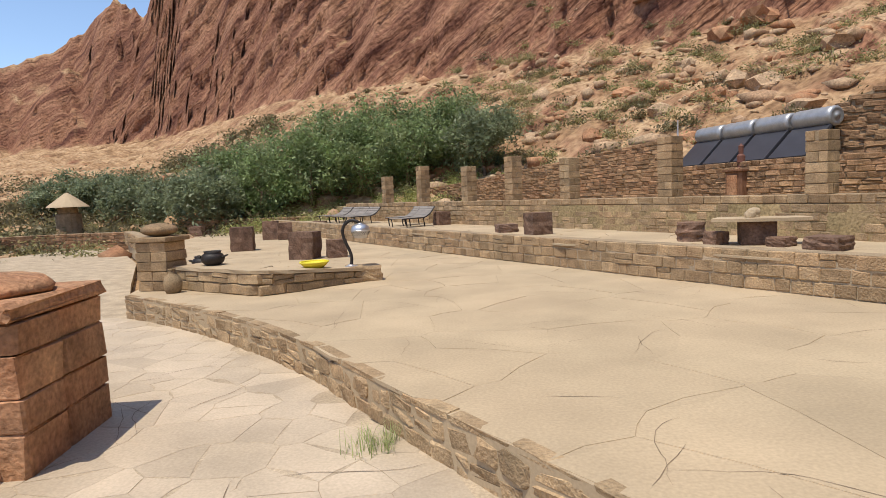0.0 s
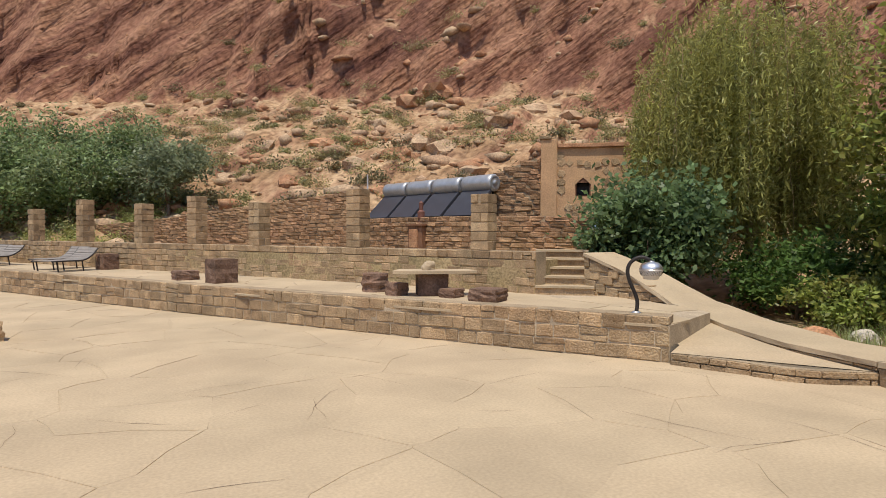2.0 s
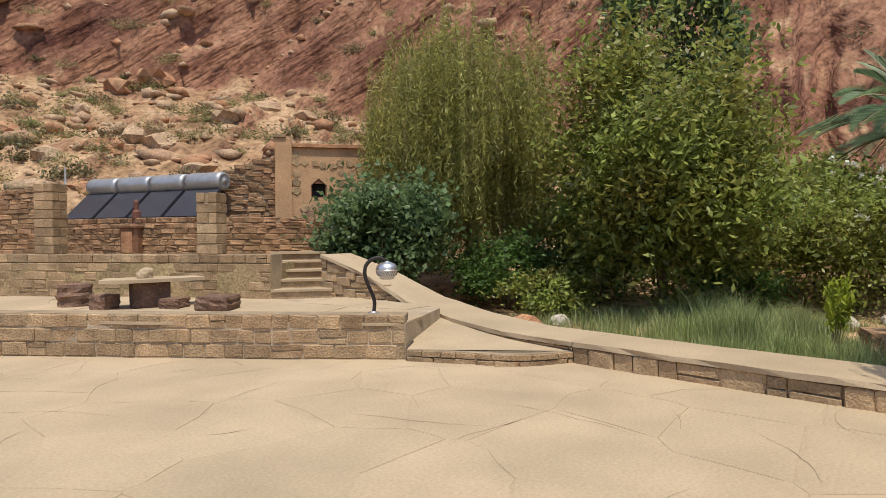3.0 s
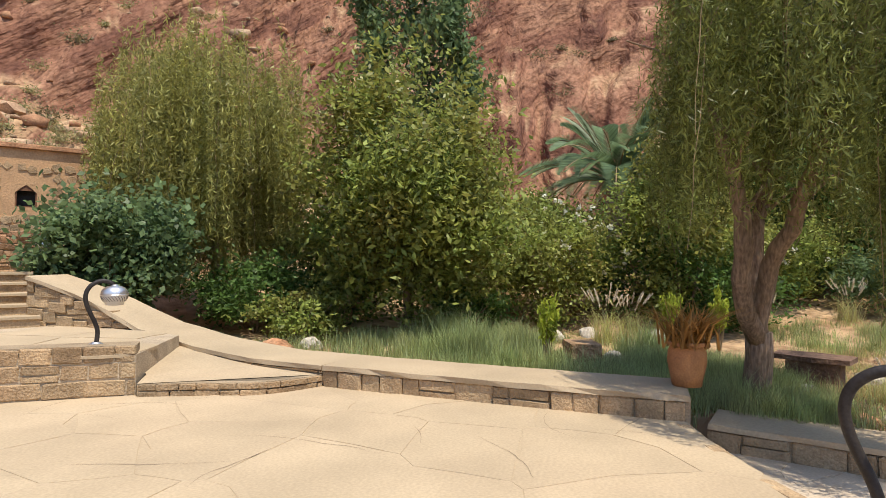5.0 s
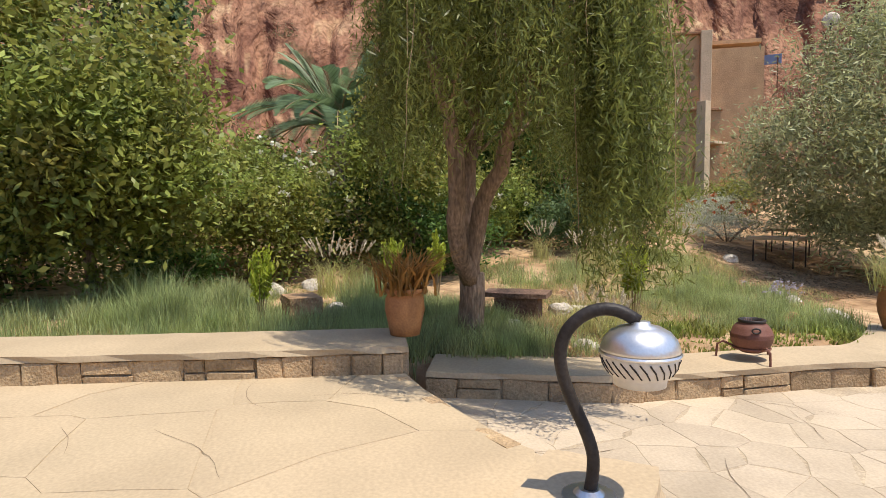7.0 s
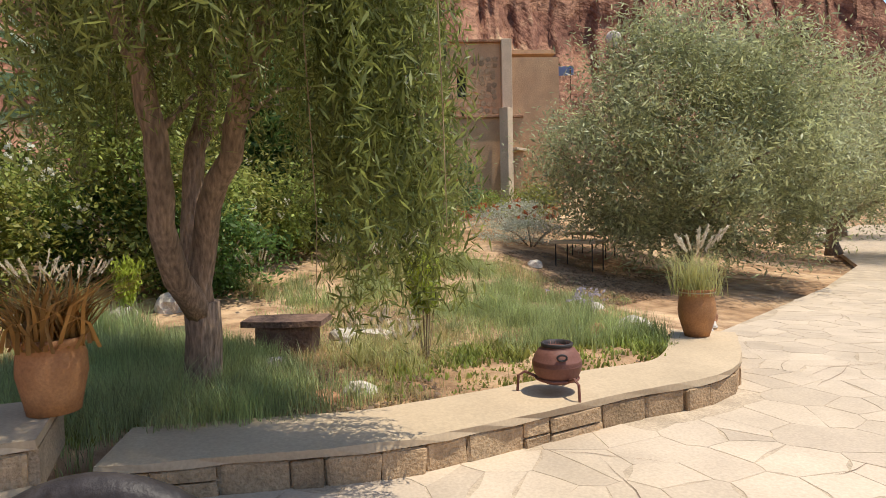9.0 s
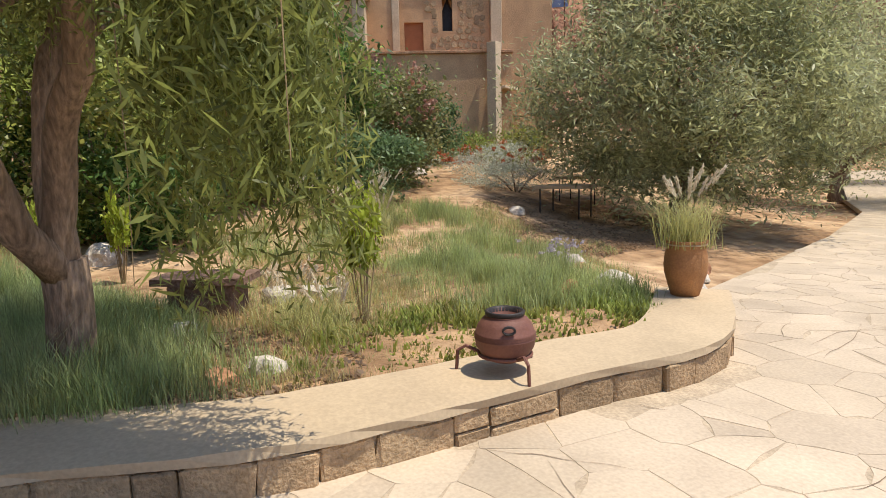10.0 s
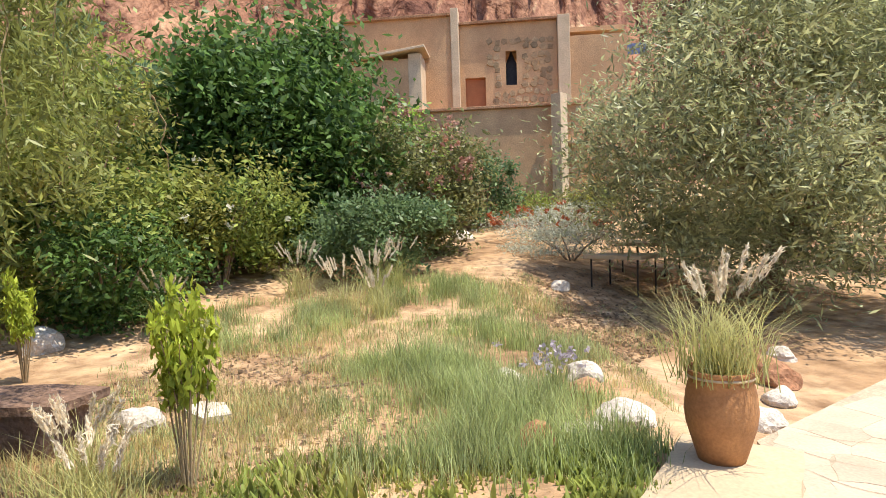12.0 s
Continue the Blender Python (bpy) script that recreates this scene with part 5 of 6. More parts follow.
# ---- garden ----
def pepper_tree(label, base, fork, arms, centre, radii, n, length, mat, seed, drop, size=0.13, leaves=9000, r0=0.17, per=11, tight=0.10, curtains=()):
    """A weeping tree: a forked trunk, tassels of hanging shoots that end at the heights drop gives for x, y, and an inner mass of leaves.
    arms: for each limb the points it passes after the fork; curtains: further tassels (place, spread, number, lowest end)."""
    rng = np.random.default_rng(seed)
    t = thing("pepper_tree", label, "tree")
    b, k = Vector(base), Vector(fork)
    part("trunk", bm_tube([b, b.lerp(k, 0.3) + Vector((0.02, 0.03, 0)), b.lerp(k, 0.7), k], [r0 * 1.35, r0 * 1.02, r0 * 0.95, r0 * 0.95], 12), M["bark"], t, smooth=True)
    for arm in arms:
        line = smooth_line([tuple(k - Vector((0, 0, 0.12)))] + list(arm), 0.22)
        m = len(line)
        line[1:] += rng.normal(size=(m - 1, 3)) * 0.018
        bm = bm_tube(line.tolist(), [r0 * (0.74 - 0.55 * i / m) for i in range(m)], 9)
        for i in range(m // 3, m, 2):
            a, q = rng.uniform(0, 2 * np.pi), line[i]
            e = q + np.array([math.cos(a), math.sin(a), 0.5]) * rng.uniform(0.5, 1.1)
            bm_tube([tuple(q), tuple((q + e) / 2 + np.array([0, 0, 0.12])), tuple(e)], [r0 * 0.2, r0 * 0.12, 0.008], 6, bm)
        part("limb", bm, M["bark"], t, smooth=True)
    d = rng.normal(size=(n, 3))
    d /= np.linalg.norm(d, axis=1)[:, None]
    d[:, 2] = d[:, 2] * 0.6 + 0.25
    head = np.array(centre) + d * (0.45 + 0.55 * rng.random((n, 1)) ** 0.5) * np.array(radii)
    low = drop(head[:, 0], head[:, 1]) + rng.random(n) ** 1.6 * length
    for place, spread, count, foot in curtains:
        h = np.array(place) + rng.normal(size=(count, 3)) * np.array(spread)
        head, d = np.vstack([head, h]), np.vstack([d, np.tile([[-0.2, -0.2, 0.0]], (count, 1))])
        low = np.concatenate([low, foot + rng.random(count) ** 1.5 * 0.9])
    n = len(head)
    # each tassel is a bundle of shoots
    p = np.repeat(head, per, 0) + rng.normal(size=(n * per, 3)) * np.array([tight, tight, tight * 2.2])
    end = np.repeat(low, per) + rng.random(n * per) ** 2 * 0.9
    end = np.minimum(end, p[:, 2] - 0.35)
    m = len(p)
    out = np.repeat(np.c_[d[:, :2] * 0.3, np.zeros(n)] + rng.normal(size=(n, 3)) * 0.1, per, 0) + rng.normal(size=(m, 3)) * 0.05
    cs, ax = [], []
    for s in np.arange(0, 6.5, 0.048):
        ok = p[:, 2] - s > end
        if not ok.any():
            break
        q = p + out * (1 - math.exp(-0.8 * s)) + np.array([0, 0, -s]) + rng.normal(size=(m, 3)) * 0.02
        a = rng.normal(size=(m, 3)) * 0.75 + np.array([0, 0, -0.75])
        cs.append(q[ok])
        ax.append(a[ok])
    c, a = np.vstack(cs), np.vstack(ax)
    v, f = leaf_quads(c, size, aspect=0.16, rng=rng, axis=a, lit=0.3)
    v2, f2 = leaf_quads(blob_points(leaves, centre, np.array(radii) * 0.75, rng, 0.3, 0.3, 60), size, 0.5, 0.25, rng=rng)
    part("crown", mesh_from("crown", np.vstack([v, v2]), np.vstack([f, f2 + len(v)]), mat), mat, t)
    # bare hanging twigs
    bm = bmesh.new()
    for k in rng.integers(0, m, 70):
        pts = [p[k] + out[k] * 1.12 * (1 - math.exp(-0.8 * s)) + np.array([0, 0, -s]) + rng.normal(size=3) * 0.02 for s in np.linspace(0, max(0.5, p[k][2] - end[k]), 8)]
        bm_tube([tuple(x) for x in pts], [0.007, 0.006, 0.006, 0.005, 0.005, 0.004, 0.003, 0.002], 4, bm)
    tagged(part("twig_cluster", bm, M["twig"], t), kind="stuff")
    return t


M["twig"] = material("pale_twig", (0.30, 0.22, 0.12), 0.9, 4, 0.2, 30, 0.2, 0.3)
GZ = -0.14
def weeping_low(x, y):
    """How low the shoots of the large tree hang: to knee height over the garden wall, above head height round the trunk."""
    z = np.where(y > -0.7, 1.45, 1.75)
    z = np.where((y < -1.85) & (x > 6.2), 0.95, z)
    return np.where((y < -1.55) & (x < 6.2) & (x > 5.0), 0.45, np.where(x < 5.0, 2.3, z))


pepper_tree("large weeping pepper tree with hanging feathery shoots", (7.62, -1.25, GZ - 0.1), (7.58, -1.22, 0.62),
            [[(7.25, -1.0, 0.95), (7.05, -0.95, 1.5), (7.0, -0.85, 2.2), (7.0, -0.5, 3.4), (6.8, -0.3, 4.6)], [(7.45, -1.25, 1.2), (7.1, -1.45, 1.9), (6.4, -1.6, 3.0), (5.4, -1.7, 4.2)], [(7.7, -1.2, 1.4), (7.9, -1.4, 2.6), (8.2, -1.5, 4.2)]],
            (7.1, -1.25, 3.75), (2.25, 1.12, 2.2), 225, 1.7, L_PEPPER, 31, weeping_low, 0.078, 7000, r0=0.145, per=14, tight=0.085,
            curtains=[((5.62, -2.02, 2.9), (0.16, 0.16, 0.35), 20, 0.5), ((6.2, -1.15, 3.0), (0.45, 0.3, 0.3), 9, 1.75), ((5.5, -1.5, 3.0), (0.25, 0.2, 0.3), 4, 1.9), ((6.6, -2.1, 2.8), (0.4, 0.12, 0.3), 12, 0.85), ((8.4, -2.65, 3.1), (0.45, 0.18, 0.35), 14, 1.35)])
pepper_tree("weeping pepper tree with pale yellow-green shoots", (11.9, 8.4, 0.0), (11.9, 8.4, 1.6), [[(11.6, 8.1, 2.6), (11.2, 7.7, 4.2)], [(12.1, 8.8, 2.6), (12.0, 9.2, 4.4)], [(11.8, 8.5, 2.6), (11.7, 8.5, 5.0)]],
            (11.55, 8.6, 4.0), (1.9, 2.1, 2.5), 120, 2.2, L_PEPPER_PALE, 32, lambda x, y: 0.6 + 0 * x, 0.14, 9000, per=18, tight=0.17)
tree("citrus_tree", "dense green broadleaf tree with rusty tints", "tree", (11.6, 4.0, GZ - 0.1), (11.6, 4.0, 3.0), 0.11, (11.6, 4.0, 2.6), (1.95, 2.1, 2.45), 30000, 0.14, L_CITRUS, 21, under=0.95, clumps=80, aspect=0.45, shell=0.35)
tree("fig_bush", "large-leaved dark green fig bush behind the wall", "bush", (8.9, 8.3, 0.0), (8.9, 8.3, 1.0), 0.07, (8.9, 8.3, 1.35), (1.15, 1.2, 1.05), 10000, 0.13, L_FIG, 33, aspect=0.6, shell=0.3)
tree("laurel_tree", "round dark green broadleaf tree", "tree", (18.6, -4.6, 0.3), (18.6, -4.6, 2.5), 0.15, (18.6, -4.6, 3.0), (2.7, 2.9, 2.7), 46000, 0.2, L_DARK, 35, under=0.95, clumps=90, aspect=0.45, shell=0.35)
tree("olive_tree", "wide silvery grey-green olive tree over the paving", "tree", (12.2, -12.2, -0.3), (12.2, -12.2, 2.0), 0.2, (12.2, -12.2, 2.6), (3.3, 3.3, 3.1), 80000, 0.14, L_OLIVE, 36, aspect=0.24, clumps=170, lump=0.2, shell=0.4, under=0.85)
tree("olive_tree", "grey-green olive tree further along the paving", "tree", (14.5, -22.0, -0.3), (14.5, -22.0, 2.2), 0.22, (14.5, -22.0, 3.2), (4.2, 4.2, 3.0), 50000, 0.14, L_OLIVE, 37, aspect=0.25, clumps=110, shell=0.35, under=0.8)
tree("olive_tree", "grey-green olive tree at the far end of the paving", "tree", (22, -36.0, -0.3), (22, -36, 2.2), 0.25, (22, -36, 3.2), (5, 5, 2.8), 26000, 0.22, L_OLIVE, 39, aspect=0.25, clumps=90, shell=0.35)


def bush(x, y, r, h, n, size, mat, seed, label, aspect=0.45, blooms=0, bloom_mat=None, name="shrub"):
    """A leafy shrub of many small clumps on a few stems, with flowers where it has them."""
    rng = np.random.default_rng(seed)
    z = on_ground(x, y) - 0.04
    t = thing(name, label, "shrub", pose(x, y, z))
    bm = bmesh.new()
    rnd = random.Random(seed)
    for k in range(6):
        a = 2 * math.pi * k / 6 + rnd.random()
        bm_tube([(0.05 * math.cos(a), 0.05 * math.sin(a), 0), (r * 0.25 * math.cos(a), r * 0.25 * math.sin(a), h * 0.4), (r * 0.6 * math.cos(a), r * 0.6 * math.sin(a), h * 0.75)], [0.025, 0.018, 0.008], 5, bm)
    tagged(part("stem_cluster", bm, M["bark"], t), kind="stuff")
    pts = blob_points(n, (0, 0, h * 0.52), (r, r, h * 0.5), rng, 0.35, 0.32, 36, 0.95)
    pts[:, 2] = np.maximum(pts[:, 2], 0.02)
    v, f = leaf_quads(pts, size, 0.1, aspect, rng=rng, lit=0.9)
    part("leaves", mesh_from("leaves", v, f, mat), mat, t)
    if blooms:
        c = blob_points(blooms, (0, 0, h * 0.6), (r * 1.02, r * 1.02, h * 0.46), rng, 0.9, 0.12, 36, 0.4)
        c = np.repeat(c, 9, axis=0) + rng.normal(size=(blooms * 9, 3)) * 0.025
        v, f = leaf_quads(c, 0.07, 0, 0.8, rng=rng)
        tagged(part("bloom_cluster", mesh_from("blooms", v, f, bloom_mat), bloom_mat, t), kind="stuff")
    return t


L_LIMEGREEN = leaf_material("light_green_leaf", (0.350, 0.490, 0.088), (0.263, 0.385, 0.070), 0.3)
L_OLIVE2 = leaf_material("hill_olive_leaf", (0.245, 0.280, 0.158), (0.193, 0.228, 0.123), 0.3)
M["scree_rock"] = material("pale_scree_rock", (0.44, 0.32, 0.20), 0.95, 1.5, 0.3, 12, 0.3, 1.0, (0.36, 0.22, 0.13), 0.8)
L_ROSE = leaf_material("rose_leaf", (0.23, 0.22, 0.09), (0.17, 0.19, 0.06), 0.4)
L_STRAWGREEN = leaf_material("slope_grass_leaf", (0.42, 0.42, 0.16), (0.34, 0.36, 0.12), 0.3)
L_PINK = leaf_material("faded_rose", (0.52, 0.24, 0.18), (0.45, 0.30, 0.22), 0.2)
L_GREY = leaf_material("grey_lavender", (0.455, 0.473, 0.350), (0.385, 0.403, 0.333), 0.25)
bush(13.5, 1.2, 1.5, 2.35, 14000, 0.10, L_CITRUS, 201, "green rose shrub dotted with white blooms", 0.5, 60, L_BLOOM, "rose_bush")
bush(14.6, -0.6, 1.3, 1.9, 9000, 0.10, L_DARK, 202, "dark green garden shrub")
bush(15.3, 3.6, 1.6, 2.4, 9000, 0.12, L_CITRUS, 203, "tall green garden shrub")
bush(13.8, 6.2, 1.7, 2.4, 9000, 0.13, L_DARK, 204, "dark shrub under the weeping trees")
bush(11.0, 6.9, 1.2, 1.5, 6000, 0.11, L_DARK, 205, "dark shrub under the weeping trees")
bush(10.3, 5.6, 0.9, 0.9, 4500, 0.09, L_CITRUS, 206, "low green shrub behind the wall")
bush(16.2, -2.4, 1.5, 2.0, 9000, 0.11, L_DARK, 207, "dark green garden shrub")
bush(15.2, -3.2, 1.3, 2.2, 9000, 0.11, L_CITRUS, 208, "green shrub with a few pale flowers", 0.45, 14, L_BLOOM)
bush(16.8, -7.0, 1.5, 2.9, 12000, 0.11, L_ROSE, 209, "dark rose bush with faded red blooms", 0.45, 240, L_PINK, "rose_bush")
bush(15.0, -5.9, 1.3, 1.6, 9000, 0.10, L_FIG, 210, "grey-green leafy shrub beside the roses")
bush(20.0, -7.6, 1.2, 3.1, 8000, 0.14, L_LIMEGREEN, 211, "light green shrub before the house")
bush(19.6, -9.8, 1.1, 2.0, 7000, 0.12, L_FIG, 212, "blue-green shrub below the house wall")
bush(17.2, -10.6, 1.5, 0.9, 6000, 0.08, L_GREY, 213, "grey lavender bushes with rusty flower heads", 0.25, 90, L_RUST)
bush(15.3, -10.0, 1.3, 0.75, 5000, 0.08, L_GREY, 214, "grey lavender bushes near the olive tree", 0.25)
bush(19.2, -12.3, 1.4, 1.2, 6000, 0.10, L_CITRUS, 215, "green shrub at the foot of the pier")
bush(18.3, 2.2, 1.7, 2.6, 8000, 0.14, L_CITRUS, 216, "green shrub below the palm")
bush(17.4, 5.6, 1.8, 2.8, 8000, 0.14, L_DARK, 217, "dark shrub towards the cliff")
bush(13.2, -1.9, 1.1, 1.5, 6000, 0.1, L_DARK, 218, "dark shrub behind the weeping tree")
bush(20.5, -1.6, 1.9, 2.6, 8000, 0.16, L_DARK, 219, "dark shrub towards the cliff")
bush(12.6, 3.0, 0.9, 0.9, 4000, 0.09, L_DARK, 220, "low dark shrub under the citrus tree")

bush(13.6, -1.3, 1.4, 3.7, 14000, 0.11, L_CITRUS, 221, "tall green shrub behind the weeping tree")

# ivy hanging down the cliff
for k, (x, y, z1, w) in enumerate(((24.5, 9.8, 13.5, 0.9), (24.6, 7.6, 14.0, 1.6), (23.8, 5.9, 12.0, 0.8))):
    rng = np.random.default_rng(300 + k)
    z0 = on_ground(x, y)
    n = 7000
    c = np.c_[rng.normal(size=(n, 2)) * np.array([0.35, w * 0.45]), rng.uniform(z0 * 0 + 0.5, z1, n)]
    c[:, 0] += x + 0.25 * np.sin(c[:, 2] * 1.7)
    c[:, 1] += y + 0.35 * np.sin(c[:, 2] * 1.1 + k)
    t = thing("climbing_ivy", "tall column of dark climbing greenery on the cliff", "climber")
    v, f = leaf_quads(c, 0.24, 0.4, 0.6, rng=rng)
    part("leaves", mesh_from("leaves", v, f, L_FIG), L_FIG, t)
    part("stem", bm_tube([(x, y, min(z0, 0.4) - 0.2), (x + 0.1, y, z1 * 0.5), (x, y, z1)], [0.08, 0.05, 0.02], 6), M["bark"], t)


def palm(x, y, z, trunk, count, length, seed):
    rng = np.random.default_rng(seed)
    t = thing("palm_tree", "date palm with arching grey-green fronds", "palm", pose(x, y, z))
    rings = [(0.24 + 0.03 * (k % 2), trunk * k / 16) for k in range(17)]
    part("trunk", bm_lathe([(0, -0.3)] + rings + [(0, trunk + 0.05)], 12), M["bark"], t)
    for k in range(count):
        a = 2 * np.pi * (k * 0.382)
        up = rng.uniform(0.35, 1.5)
        u = np.linspace(0, 1, 60)
        l = length * rng.uniform(0.8, 1.05)
        hor = l * (u * math.cos(up * 0.75))
        ver = l * (u * math.sin(up) - (0.32 + 0.4 * math.cos(up)) * u ** 2)
        spine = np.stack([np.cos(a) * hor, np.sin(a) * hor, trunk + ver], 1)
        d = np.gradient(spine, axis=0)
        d /= np.linalg.norm(d, axis=1)[:, None]
        side = np.array([-math.sin(a), math.cos(a), 0])
        cs, axx = [], []
        for s in (-1, 1):
            axis = d * 0.75 + side * s * 0.8 + np.array([0, 0, 0.25])
            axis /= np.linalg.norm(axis, axis=1)[:, None]
            ln = 0.55 * np.sin(np.pi * np.clip(u * 0.92 + 0.06, 0, 1)) ** 0.6
            cs.append(spine + axis * ln[:, None] * 0.5)
            axx.append(axis * ln[:, None])
        c, ax = np.vstack(cs), np.vstack(axx)
        ln = np.linalg.norm(ax, axis=1)[:, None]
        w = np.cross(ax, d.repeat(2, 0)[:len(ax)])
        w = w / (np.linalg.norm(w, axis=1)[:, None] + 1e-9) * 0.016
        v = np.stack([c - ax / 2, c + w, c + ax / 2, c - w], 1).reshape(-1, 3)
        f = np.arange(len(v)).reshape(-1, 4)
        fr = part("frond", mesh_from("frond", v, f, L_PALM), L_PALM, t)
        part("midrib", bm_tube([tuple(p) for p in spine[::6]], 0.014, 4), M["twig"], fr)


palm(17.2, -0.05, 0.1, 3.3, 46, 3.3, 71)


def sapling(x, y, h, seed, label="young sapling with lime-green leaves on thin canes"):
    rng = np.random.default_rng(seed)
    z = on_ground(x, y) - 0.02
    t = thing("sapling", label, "sapling", pose(x, y, z), "young saplings")
    bm = bmesh.new()
    cs = []
    for k in range(12):
        a, r = rng.uniform(0, 2 * np.pi), rng.uniform(0.04, 0.17)
        top = np.array([math.cos(a) * r, math.sin(a) * r, h * rng.uniform(0.72, 1.0)])
        mid = top * 0.5 + np.array([rng.normal() * 0.02, rng.normal() * 0.02, 0])
        bm_tube([(top[0] * 0.15, top[1] * 0.15, 0), tuple(mid), tuple(top)], [0.007, 0.005, 0.003], 5, bm)
        u = rng.uniform(0.56, 1.06, 90)
        cs.append(mid + (top - mid) * ((u - 0.5) * 2)[:, None] + rng.normal(size=(90, 3)) * 0.022)
    tagged(part("cane_cluster", bm, M["twig"], t), kind="stuff")
    c = np.vstack(cs)
    ax = rng.normal(size=c.shape) * 0.5 + np.array([0, 0, 1.0])
    v, f = leaf_quads(c, 0.075, aspect=0.34, rng=rng, axis=ax)
    part("leaves", mesh_from("leaves", v, f, L_LIME), L_LIME, t)


sapling(7.82, -3.28, 1.12, 81)
sapling(8.85, 1.15, 0.95, 82)
sapling(11.2, -1.5, 1.1, 83)
sapling(10.9, -0.7, 1.0, 84)

# stone seats and rocks in the garden
bz = on_ground(8.95, -2.2)
sb = thing("stone_bench", "low dark stone slab bench under the tree", "bench", pose(8.95, -2.2, bz - 0.02, 0, 0, 62))
part("slab", bm_prism([(-0.42, -0.25), (0.05, -0.3), (0.46, -0.22), (0.44, 0.2), (0.0, 0.27), (-0.4, 0.22)], 0.33, 0.39), M["dark"], sb)
part("support", bm_box(-0.3, -0.2, 0, 0.3, 0.2, 0.33, 0.03), M["dark"], sb)
rough_block("layered_rock", "squat layered stone block in the garden", "rock", 9.55, 0.68, on_ground(9.55, 0.68) - 0.03, 0.55, 0.45, 0.34, 15, "brown", 160)
ROCKS = [(7.62, -5.3, 0.19), (7.66, -5.62, 0.18), (7.85, -6.1, 0.2), (9.1, -5.75, 0.2), (9.0, -6.45, 0.2), (8.6, -6.25, 0.16), (9.1, -2.85, 0.2), (12.5, -1.3, 0.3), (12.2, -0.6, 0.25), (8.3, -1.9, 0.15), (6.95, -2.0, 0.13),
         (7.0, -2.3, 0.16), (18.0, -8.6, 0.3), (13.3, -8.6, 0.2), (8.1, -7.6, 0.2), (9.0, -8.6, 0.28), (9.6, -9.4, 0.2), (8.5, -8.2, 0.18), (11.9, 1.2, 0.22), (12.3, 0.6, 0.2), (8.9, 5.3, 0.3), (9.5, 5.0, 0.22), (10.2, 0.2, 0.16)]
for i, (x, y, r) in enumerate(ROCKS):
    boulder("garden_rock", "pale limestone rock lying in the garden", x, y, on_ground(x, y) - 0.03, r * 0.95, "white" if i % 5 else "redstone", 400 + i, 0.75, "garden rocks")
pl = thing("flat_stone", "flat pale stepping stone in the dry grass", "stone", pose(9.2, -3.3, on_ground(9.2, -3.3) + 0.005, 0, 0, 20))
part("slab", bm_prism([(-0.25, -0.1), (0.1, -0.16), (0.3, 0.0), (0.1, 0.14), (-0.2, 0.1)], -0.03, 0.05), M["white"], pl)
stick = thing("fallen_branch", "thin fallen branch on the dry ground", "branch")
part("wood", bm_tube([(9.6, -4.2, on_ground(9.6, -4.2) + 0.012), (9.7, -4.6, on_ground(9.7, -4.6) + 0.02), (9.75, -5.0, on_ground(9.75, -5.0) + 0.012)], 0.012, 6), M["bark"], stick)


def garden_table(x, y):
    z = on_ground(x, y)
    t = thing("garden_table", "dark iron garden table under the olive tree", "table", pose(x, y, z, 0, 0, 25))
    part("tabletop", bm_box(-0.55, -0.4, 0.62, 0.55, 0.4, 0.69, 0.012), M["slab"], t)
    for sx in (-0.44, 0.44):
        for sy in (-0.3, 0.3):
            part("leg", bm_tube([(sx, sy, 0), (sx, sy, 0.63)], 0.016, 6), M["black"], t)


garden_table(13.2, -9.8)
garden_table(14.3, -11.2)

for i, (x, y, h, c) in enumerate([(14.0, -4.4, 0.75, 14), (13.2, -5.4, 0.8, 18), (12.9, -4.9, 0.7, 10), (12.4, -5.3, 0.6, 10), (11.8, 0.3, 0.9, 12), (12.0, -0.1, 0.8, 10), (8.0, -2.7, 0.5, 12), (7.5, -2.9, 0.45, 8), (13.8, -5.9, 0.8, 14), (14.5, -1.9, 0.8, 12), (12.8, -2.6, 0.7, 12)]):
    plume_grass("fountain_grass", "clump of fountain grass with silvery plumes", x, y, on_ground(x, y) - 0.02, h, c, 26, 500 + i, None, 0.18)

# small flowers by the rocks
rng = np.random.default_rng(9)
fx, fy = 8.55, -5.9
fl = thing("wildflowers", "clump of wildflowers with small pale mauve heads", "flowers", pose(fx, fy, on_ground(fx, fy) - 0.02))
v, f = tuft(np.c_[rng.normal(size=(22, 2)) * 0.13, np.zeros(22)], np.full(22, 0.42), 5, 0.012, 0.3, rng)
tagged(part("stalks", mesh_from("stalks", v, f, L_GRASS), L_GRASS, fl), kind="stuff")
c = np.repeat(np.c_[rng.normal(size=(30, 2)) * 0.14, rng.uniform(0.3, 0.48, 30)], 8, axis=0) + rng.normal(size=(240, 3)) * 0.015
v, f = leaf_quads(c, 0.035, 0, 0.8, rng=rng)
L_MAUVE = leaf_material("mauve_petal", (0.52, 0.45, 0.52), (0.6, 0.55, 0.55), 0.1)
tagged(part("heads", mesh_from("heads", v, f, L_MAUVE), L_MAUVE, fl), kind="stuff")


